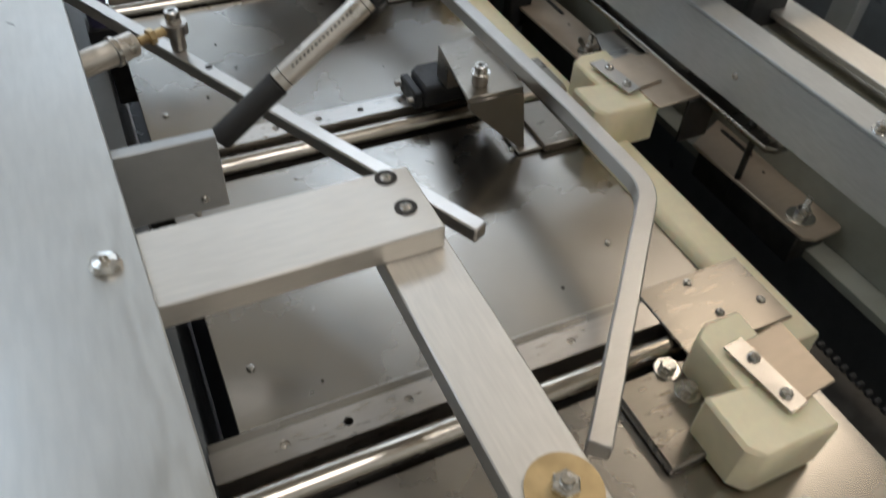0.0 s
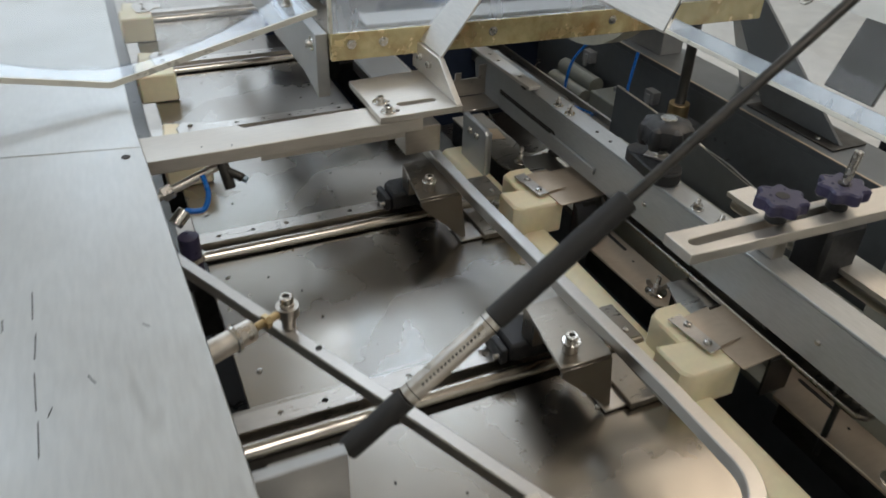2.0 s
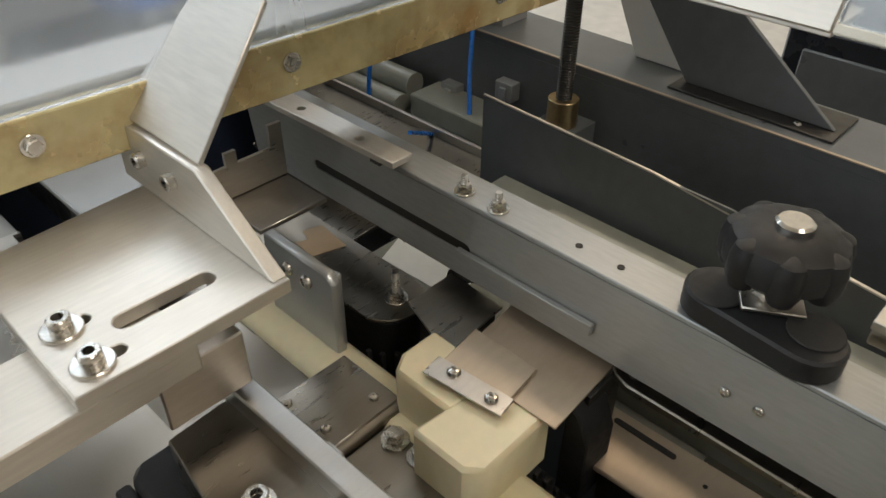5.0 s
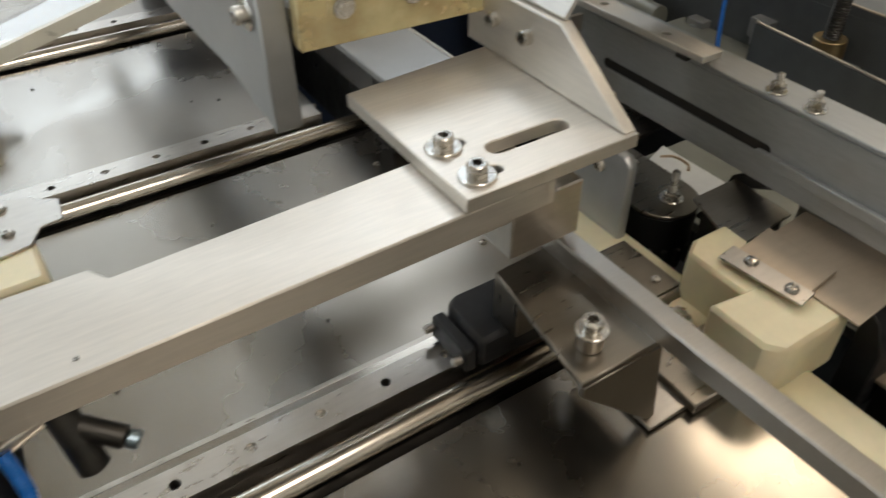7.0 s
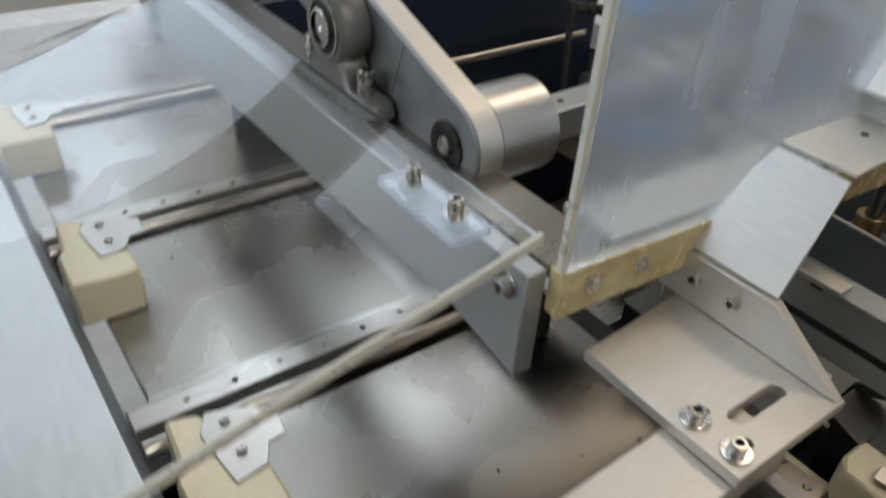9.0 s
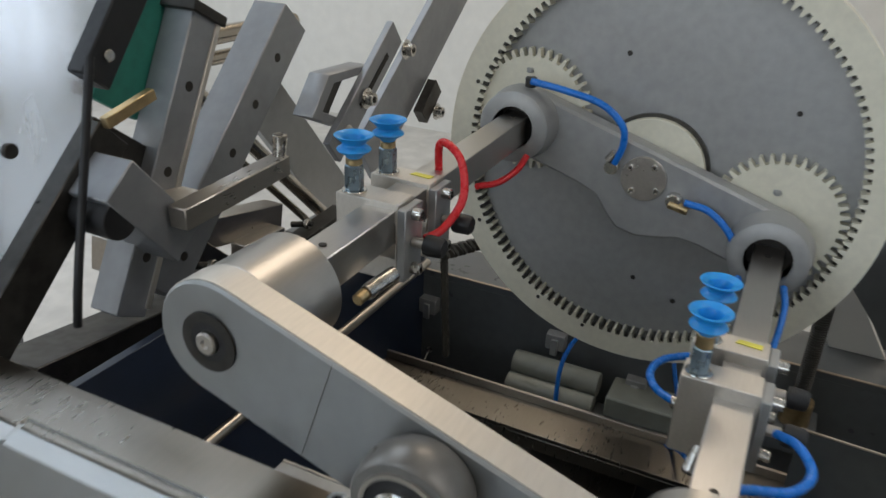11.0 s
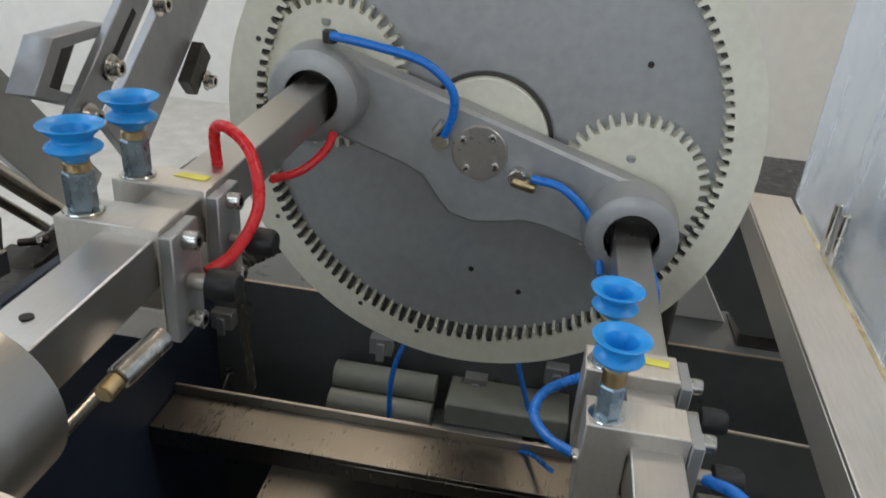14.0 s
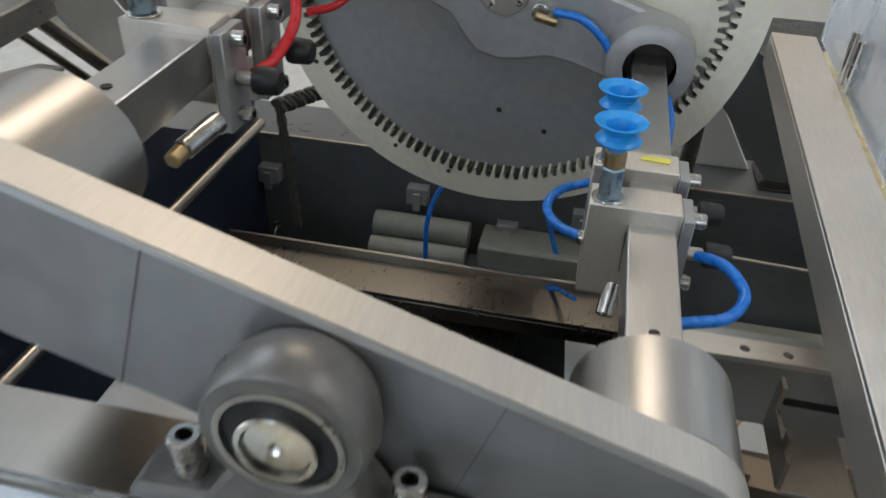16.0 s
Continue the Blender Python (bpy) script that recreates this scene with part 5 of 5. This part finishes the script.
for a in (35, 125, 215, 305):
    cap_screw(ga2, (0.9144, PG[0] + 0.0175 * math.cos(radians(a)), PG[1] + 0.0175 * math.sin(radians(a))), (-1, 0, 0), r=0.0034, h=0.003)
for y, z, ey in ((1.437, 1.313, 0.0), (1.370, 1.289, 0.01)):
    f = part("fitting", rod((0.918, y, z), (0.905, y, z), 0.0075), CHROME, ga2)
    part("elbow", rod((0.9085, y + 0.004, z + (0.006 if ey == 0 else -0.003)), (0.9085, y - (0.003 if ey == 0 else 0.016), z + (0.016 if ey == 0 else -0.007)), 0.0052), BRASS if ey else CHROME, f)
top = part("top_fitting", rod((0.905, 1.531, 1.384), (0.905, 1.531, 1.394), 0.006), DARK, ga2)
hose([(0.9, 1.529, 1.391), (0.9, 1.49, 1.386), (0.9, 1.453, 1.378), (0.9, 1.43, 1.36), (0.903, 1.427, 1.339), (0.907, 1.434, 1.318)], BLUEH, "bright blue air hose arching over the carrier arm", 0.0036)
hose([(0.905, 1.358, 1.291), (0.9, 1.332, 1.288), (0.897, 1.308, 1.268), (0.893, 1.296, 1.24), (0.88, 1.291, 1.224)], BLUEH, "bright blue air hose hanging from the brass elbow", 0.0036)


def gear_loop(cy, cz, root, tip, teeth, phase=0.0):
    pts = []
    for i in range(teeth):
        for f, r in ((-0.28, root), (-0.13, tip), (0.13, tip), (0.28, root)):
            a = phase + 2 * math.pi * (i + f) / teeth
            pts.append((cy + r * math.cos(a), cz + r * math.sin(a)))
    return pts


RC = (1.404, 1.308)
rg = thing("ring_gear", (0.965, *RC), "large off-white plastic ring gear with greasy inner teeth", "gear")
part("ring", prism(ring(*RC, 0.2315, 160), 0.940, 0.958, "x", [gear_loop(*RC, 0.2062, 0.1992, 128)], 0.0), GEARW, rg)
part("back_flange", prism(ring(*RC, 0.2315, 160), 0.9582, 0.978, "x", [ring(*RC, 0.224, 120)]), GEARW, rg)
# heavy grease over part of the round; thinner dark fills in the other gaps
smear = random.Random(5)
lumps = []
for i in range(128):
    a = 2 * math.pi * (i + 0.5) / 128
    deg = math.degrees(a)
    heavy = 262 < deg or deg < 40
    top_, w = (0.1995 if heavy else 0.2012) + smear.uniform(0, 0.003), smear.uniform(0.006, 0.011) * (1.0 if heavy else 0.62)
    front = smear.uniform(0.9394, 0.9425) if heavy else smear.uniform(0.9415, 0.9445)
    lumps.append(prism([(RC[0] + r * math.cos(a + d), RC[1] + r * math.sin(a + d)) for r, d in ((top_, -w), (top_, w), (0.2066, w * 1.1), (0.2066, -w * 1.1))], front, 0.9575, "x"))
for a, r in ((18, 0.2115), (52, 0.2125), (64, 0.214), (332, 0.2135), (300, 0.211), (283, 0.2105), (345, 0.215)):
    lumps.append(rod((0.9388, RC[0] + r * math.cos(radians(a)), RC[1] + r * math.sin(radians(a))), (0.941, RC[0] + r * math.cos(radians(a)), RC[1] + r * math.sin(radians(a))), 0.0024, 9))
tagged(part("grease", join(*lumps), GREASE, rg, "black grease and thinner dark fills between the teeth"), kind="stuff")
back = thing("gear_wheel_disc", (0.98, *RC), "large grey painted wheel disc behind the gears", "wheel disc")
part("disc", rod((0.9585, *RC), (0.990, *RC), 0.2235, 96, 0.002), GREY, back)
pin_holes = [(RC[0] + r * math.cos(radians(a)), RC[1] + r * math.sin(radians(a))) for a, r in ((20, 0.17), (70, 0.12), (150, 0.15), (5, 0.185))]
for hy, hz in pin_holes + [(1.405, 1.171), (1.357, 1.153)]:
    part("pin_hole", rod((0.9582, hy, hz), (0.9586, hy, hz), 0.0028, 14), SOCKET, back)
for (y, z), nm in ((LG, "left"), (RG, "right")):
    sp = thing("planet_gear", (0.955, y, z), "off-white plastic planet gear with worn teeth", "gear", "planet gears")
    part("gear", prism(gear_loop(y + 0.002, z + (0.020 if nm == "right" else 0.006), 0.0585, 0.0672, 40, 0.06), 0.946, 0.9575, "x"), GEARW, sp)
    part("hub_spot", rod((0.9458, y + 0.006, z + 0.052), (0.9461, y + 0.006, z + 0.047), 0.004, 14), GREY, sp)
sun = thing("sun_gear", (0.955, *PG), "off-white plastic centre gear disc", "gear")
part("gear", rod((0.946, PG[0], PG[1]), (0.9575, PG[0], PG[1]), 0.056, 64), GEARW, sun)
part("dark_rim", lathe([(0.0562, 0), (0.060, 0), (0.060, 0.0035), (0.0562, 0.0035)], (0.954, *PG), (1, 0, 0), 64), GREASE, sun)
axle = thing("rotor_axle", (1.0, *PG), "steel axle carrying the wheel disc", "axle")
part("axle", rod((0.9905, *RC), (1.20, *RC), 0.03), STEEL, axle)
part("stand", box(1.11, 1.16, RC[0] - 0.06, RC[0] + 0.06, 1.0445, RC[1] - 0.031), GREY, axle)

# ---- bay under the rotor ----
bb = thing("bay_beam", (0.94, 1.4, 0.93), "oiled steel angle beam across the bay", "beam")
part("top", box(0.905, 0.966, 1.10, 1.734, 0.945, 0.951), BROWNST, bb)
part("back_lip", box(0.966, 0.971, 1.10, 1.734, 0.945, 0.962), STEEL, bb)
part("front_web", box(0.905, 0.911, 1.10, 1.734, 0.926, 0.9448), BROWNST, bb)
ac = thing("pneumatic_cylinder", (1.04, 1.5, 0.93), "grey pneumatic cylinder with an aluminium valve block", "air cylinder")
part("tube", rod((1.045, 1.565, 0.955), (1.045, 1.44, 0.955), 0.017), OLIVE, ac)
part("tube", rod((1.02, 1.565, 0.932), (1.02, 1.44, 0.932), 0.017), OLIVE, ac)
part("valve_block", box(1.02, 1.078, 1.28, 1.425, 0.925, 0.956, 0.002), OLIVE, ac)
part("end_block", box(0.995, 1.05, 1.33, 1.44, 0.895, 0.9245, 0.002), PLATEG, ac)
for y in (1.30, 1.315):
    part("elbow", rod((1.01, y, 0.925), (0.99, y - 0.006, 0.925), 0.006), BRASS, ac)
hose([(1.045, 1.44, 1.06), (1.03, 1.475, 1.03), (1.01, 1.488, 0.99), (1.0, 1.487, 0.93)], BLUEH, "blue air hose hanging down the side frame")
hose([(1.07, 1.36, 1.05), (1.05, 1.345, 1.0), (1.03, 1.325, 0.95)], BLUEH, "blue air hose behind the beam")
hose([(0.99, 1.31, 0.925), (0.97, 1.36, 0.93), (0.96, 1.325, 0.955), (0.90, 1.300, 0.99)], BLUEH, "thin blue hose at the valve block", 0.0026)
dp = thing("lower_plate", (0.95, 1.4, 0.8), "brown oiled lower plate under the bay", "plate")
part("plate", moved(box(-0.16, 0.16, -0.09, 0.178, -0.003, 0.003), pose(0.93, 1.452, 0.832, 0, -4, 0)), BROWNST, dp)
part("white_sheet", moved(box(-0.1, 0.1, -0.02, 0.02, -0.001, 0.001), pose(0.94, 1.275, 0.84, 0, 0, 4)), PAPER, dp, "creased white sheet")
part("rod", rod((0.86, 1.45, 0.84), (0.80, 1.47, 0.95), 0.002), CHROME, dp)
wl = thing("curved_lever", (0.9, 1.22, 0.88), "dark curved lever plate below the bar", "lever")
part("plate", prism([(1.30, 0.86), (1.275, 0.878), (1.22, 0.882), (1.12, 0.872), (1.12, 0.82), (1.20, 0.83), (1.27, 0.845)], 0.86, 0.872, "x", bev=0.002), DARK, wl)
part("pad", box(0.872, 0.92, 1.14, 1.2, 0.80, 0.84), DARK, wl)
fb = thing("drilled_strip", (0.66, 1.18, 1.15), "pale aluminium strip with drilled holes", "strip")
part("strip", prism([(0.655, 1.06), (0.673, 1.06), (0.673, 1.232), (0.651, 1.24)], 1.148, 1.153, "z", [ring(0.662, y, 0.0032, 14) for y in (1.191, 1.163, 1.10)], 0.0005), ALU_Y, fb)
part("hanger", box(0.657, 0.671, 1.075, 1.085, 1.143, 1.148), DARK, fb)
hk = thing("wire_hook", (1.07, 1.78, 0.9), "thin bright wire hook on the side frame", "hook")
part("wire", rod((1.078, 1.72, 0.905), (1.04, 1.728, 0.86), 0.0018, 10), CHROME, hk)
part("eye", lathe([(0, 0), (0.005, 0), (0.005, 0.003), (0, 0.003)], (1.078, 1.72, 0.905), (-1, 0, 0)), CHROME, hk)
chain = thing("drive_chain", (0.9, 1.63, 1.1), "black oily drive chain hanging in the bay", "chain")
link = finish(prism(slot_shape(0, 0, 0.005, 0.0042, 6), -0.0035, 0.0035, "x", bev=0.0008))
link.materials.append(GREASE)
ca, cb, cc = Vector((0.90, 1.619, 1.173)), Vector((0.90, 1.61, 1.03)), Vector((1.0, 1.600, 1.155))
for p0, p1, cnt in ((ca, cb, 17), (ca, cc, 11)):
    for i in range(cnt):
        o = new("link", link)
        o.parent = chain
        o.location = p0.lerp(p1, i / cnt) - BASE[chain]
        o.rotation_euler = (math.atan2((p1 - p0).z, (p1 - p0).y), 0, 0.5 * (i % 2))

# ---- feeder brackets at the far side ----
fd = thing("feeder_frame", (0.5, 1.75, 1.2), "dark steel feeder frame leaning over the far end", "feeder frame")


def plank(name, p, q, w, h, mat, holes=0, parent=None):
    o = part(name, beam(p, q, w, h, 0.0012), mat, parent or fd)
    for i in range(holes):
        c = Vector(p).lerp(Vector(q), (i + 0.7) / (holes + 0.6))
        d = (Vector(q) - Vector(p)).normalized()
        s = d.cross(Vector((0, 0, 1))).normalized()
        part("hole", rod(c - s * (w / 2 + 0.0003), c - s * (w / 2 - 0.0003), 0.0048, 16), SOCKET, o)
        part("hole", rod(c + s * (w / 2 + 0.0003), c + s * (w / 2 - 0.0003), 0.0048, 16), SOCKET, o)
    return o
plank("upright", (0.620, 1.80, 1.204), (0.843, 1.80, 1.436), 0.042, 0.046, SLATE, 5)
up2 = plank("upright", (0.572, 1.79, 1.205), (0.704, 1.79, 1.458), 0.034, 0.034, SLATE, 3)
part("end_cap", beam((0.700, 1.79, 1.451), (0.7045, 1.79, 1.4595), 0.044, 0.044, 0.001), DARK, up2)
part("edge_strip", beam((0.590, 1.7725, 1.205), (0.715, 1.7725, 1.445), 0.003, 0.006, 0.0005), ALU_X, up2, "bright strip along one edge")
tray = plank("tray_side", (0.548, 1.76, 1.350), (0.612, 1.76, 1.272), 0.052, 0.040, SLATE)
part("tray_lip", beam((0.598, 1.752, 1.309), (0.650, 1.752, 1.302), 0.050, 0.008, 0.001), ALU_X, tray)
part("tray_back", beam((0.560, 1.79, 1.362), (0.640, 1.79, 1.300), 0.004, 0.060, 0.001), DARK, tray)
part("roller", rod((0.545, 1.735, 1.318), (0.545, 1.775, 1.318), 0.017, 20), BLACK, tray)
part("green_plate", beam((0.617, 1.812, 1.380), (0.678, 1.812, 1.470), 0.008, 0.054, 0.001), GREENP, fd, "dull green painted plate")
bar_ = part("black_bar", beam((0.568, 1.776, 1.418), (0.640, 1.776, 1.510), 0.018, 0.030, 0.0015), BLACK, fd)
for f in (0.2, 0.7):
    part("bar_screw", rod(Vector((0.568, 1.7665, 1.418)).lerp(Vector((0.640, 1.7665, 1.510)), f), Vector((0.568, 1.764, 1.418)).lerp(Vector((0.640, 1.764, 1.510)), f), 0.005, 14), CHROME, bar_)
part("tie_strip", beam((0.572, 1.77, 1.384), (0.625, 1.77, 1.398), 0.008, 0.010, 0.0008), BRASS, fd)
part("spring", threaded((0.592, 1.79, 1.222), (0.614, 1.79, 1.262), 0.006, 0.004), CHROME, fd)
arm_ = plank("pin_arm", (0.590, 1.722, 1.306), (0.733, 1.722, 1.314), 0.020, 0.020, STEEL)
part("pin", rod((0.728, 1.722, 1.318), (0.731, 1.722, 1.336), 0.0065), SCREW, arm_)
cap_screw(fd, (0.731, 1.722, 1.336), r=0.0075, h=0.008)
plank("sole_plate", (0.47, 1.80, 1.19), (1.05, 1.90, 1.065), 0.05, 0.03, DARK)
part("cross_shaft", rod((0.735, 1.925, 1.432), (1.10, 1.925, 1.082), 0.0105), SHAFT, fd, "bronze tinted round cross shaft")
part("cross_shaft", rod((0.735, 1.945, 1.405), (1.07, 1.945, 1.084), 0.006), SHAFT, fd)
part("cross_shaft", rod((0.66, 1.90, 1.403), (1.0, 1.90, 1.403), 0.0105), SHAFT, fd)
part("cross_shaft", rod((0.66, 1.91, 1.377), (0.95, 1.91, 1.374), 0.0085), SHAFT, fd)
plank("guide_plate", (0.965, 1.965, 1.335), (1.190, 1.965, 1.072), 0.012, 0.080, PLATEG)
part("angle_bracket", prism([(1.003, 1.274), (1.047, 1.326), (1.152, 1.324), (1.146, 1.312), (1.060, 1.312), (1.030, 1.277), (1.092, 1.250), (1.088, 1.238)], 1.878, 1.912, "y", bev=0.001), SLATE, fd)
part("bracket_web", prism([(1.032, 1.279), (1.060, 1.311), (1.144, 1.311), (1.100, 1.262), (1.092, 1.252)], 1.9125, 1.916, "y", bev=0.0006), DARK, fd)
f1 = plank("flat_bar", (1.040, 1.872, 1.215), (1.222, 1.872, 1.365), 0.012, 0.046, SLATE)
part("slot", beam((1.11, 1.8655, 1.27), (1.19, 1.8655, 1.334), 0.001, 0.009, 0), SOCKET, f1)
f2 = plank("flat_bar", (1.22, 1.93, 1.14), (1.58, 1.93, 1.415), 0.014, 0.105, SLATE)
tip = plank("tip_block", (1.395, 1.912, 1.182), (1.452, 1.912, 1.232), 0.02, 0.036, DARK)
part("tip_pin", rod((1.440, 1.905, 1.190), (1.462, 1.905, 1.172), 0.008, 16), STEEL, tip)
for p in ((1.248, 1.865, 1.334), (1.125, 1.864, 1.279), (1.07, 1.864, 1.235), (1.44, 1.90, 1.185)):
    cap_screw(fd, p, (0, -1, 0), r=0.010, h=0.012, washer=0.016)
plank("lower_arm", (0.62, 1.86, 1.226), (0.885, 1.86, 1.175), 0.03, 0.036, STEEL)
plank("lower_arm", (0.80, 1.885, 1.07), (1.083, 1.885, 1.09), 0.03, 0.05, DARK)
plank("lower_arm", (0.70, 1.84, 1.21), (0.79, 1.84, 1.125), 0.04, 0.03, BROWNST)
plank("spacer", (0.785, 1.835, 1.166), (0.862, 1.835, 1.162), 0.022, 0.024, STEEL)
for p in ((0.80, 1.82, 1.115), (0.88, 1.82, 1.12), (0.93, 1.85, 1.105), (0.90, 1.842, 1.16), (0.98, 1.85, 1.12), (0.70, 1.82, 1.19)):
    part("adjuster", threaded(p, (p[0] + 0.004, p[1] - 0.03, p[2] + 0.006), 0.004), DARK, fd)
    hex_bolt(fd, (p[0] + 0.003, p[1] - 0.02, p[2] + 0.004), (0.1, -1, 0.2), r=0.007, h=0.006)
part("base", box(0.53, 1.06, 1.82, 1.99, 1.022, 1.06), DARK, fd)
gl = thing("clear_end_guard", (0.42, 1.73, 1.27), "clear acrylic end guard leaning on a dark post", "guard")
pane = part("pane", prism([(0.412, 1.284), (0.478, 1.262), (0.568, 1.358), (0.612, 1.486), (0.650, 1.62), (0.575, 1.62), (0.521, 1.493), (0.482, 1.417)], 1.797, 1.802, "y", bev=0.0005), HAZE, gl)
pane.visible_shadow = False
part("post", beam((0.440, 1.785, 1.231), (0.585, 1.785, 1.372), 0.02, 0.036, 0.001), DARK, gl)
for x, z in ((0.470, 1.315), (0.505, 1.375)):
    part("screw", rod((x, 1.7965, z), (x, 1.791, z), 0.006), DARK, gl)
cable = single("black_cable", tube([(0.56, 1.76, 1.44), (0.535, 1.755, 1.36), (0.510, 1.75, 1.28), (0.505, 1.755, 1.236)], 0.0035), BLACK, (0.56, 1.76, 1.44), "thin black cable beside the end guard", "cable")
bench = thing("distant_table", (0.4, 3.2, 0.0), "pale distant bench with brown cartons", "table")
part("top", box(-0.9, 0.9, 2.9, 3.5, 0.86, 0.90), PLASTER, bench)
for x in (-0.85, 0.8):
    part("leg", box(x, x + 0.05, 2.95, 3.0, 0.0, 0.86), DARK, bench)
    part("leg", box(x, x + 0.05, 3.4, 3.45, 0.0, 0.86), DARK, bench)
for x, s in ((-0.5, 0.22), (-0.15, 0.16), (0.9, 0.2)):
    single("carton", box(x - s, x + s if x < 0.5 else x - 0.02, 3.0, 3.3, 0.9005, 0.9005 + s * 1.3, 0.004), TAN, (x, 3.1, 0.9), "brown cardboard carton on the bench", "carton", "cartons")
nm_ = thing("neighbouring_machine", (0.62, 2.5, 0.0), "tan drilled machine panel on slim legs with black knobs", "machine")
for x in (0.52, 0.78):
    part("leg", box(x, x + 0.03, 2.32, 2.35, 0.0, 1.12, 0.002), SLATE, nm_)
panel_ = part("tan_panel", box(0.46, 0.81, 2.31, 2.36, 1.1205, 1.285, 0.003), TAN, nm_, "tan drilled panel")
for x, z in ((0.770, 1.235), (0.735, 1.190), (0.650, 1.230)):
    part("bore", rod((x, 2.3095, z), (x, 2.3101, z), 0.012, 18), SOCKET, panel_)
for x in (0.735, 0.785):
    part("knob", lathe([(0, 0), (0.010, 0), (0.012, 0.020), (0.026, 0.024), (0.028, 0.040), (0.020, 0.048), (0, 0.050)], (x, 2.335, 1.285), (0, 0, 1), 20), BLACK, nm_)
single("yellow_hose", tube([(0.80, 2.345, 1.20), (0.82, 2.30, 1.26), (0.79, 2.29, 1.36), (0.75, 2.32, 1.46), (0.70, 2.36, 1.285)], 0.006), YELLOW, (0.80, 2.345, 1.20), "yellow hose looping over the tan panel", "hose")
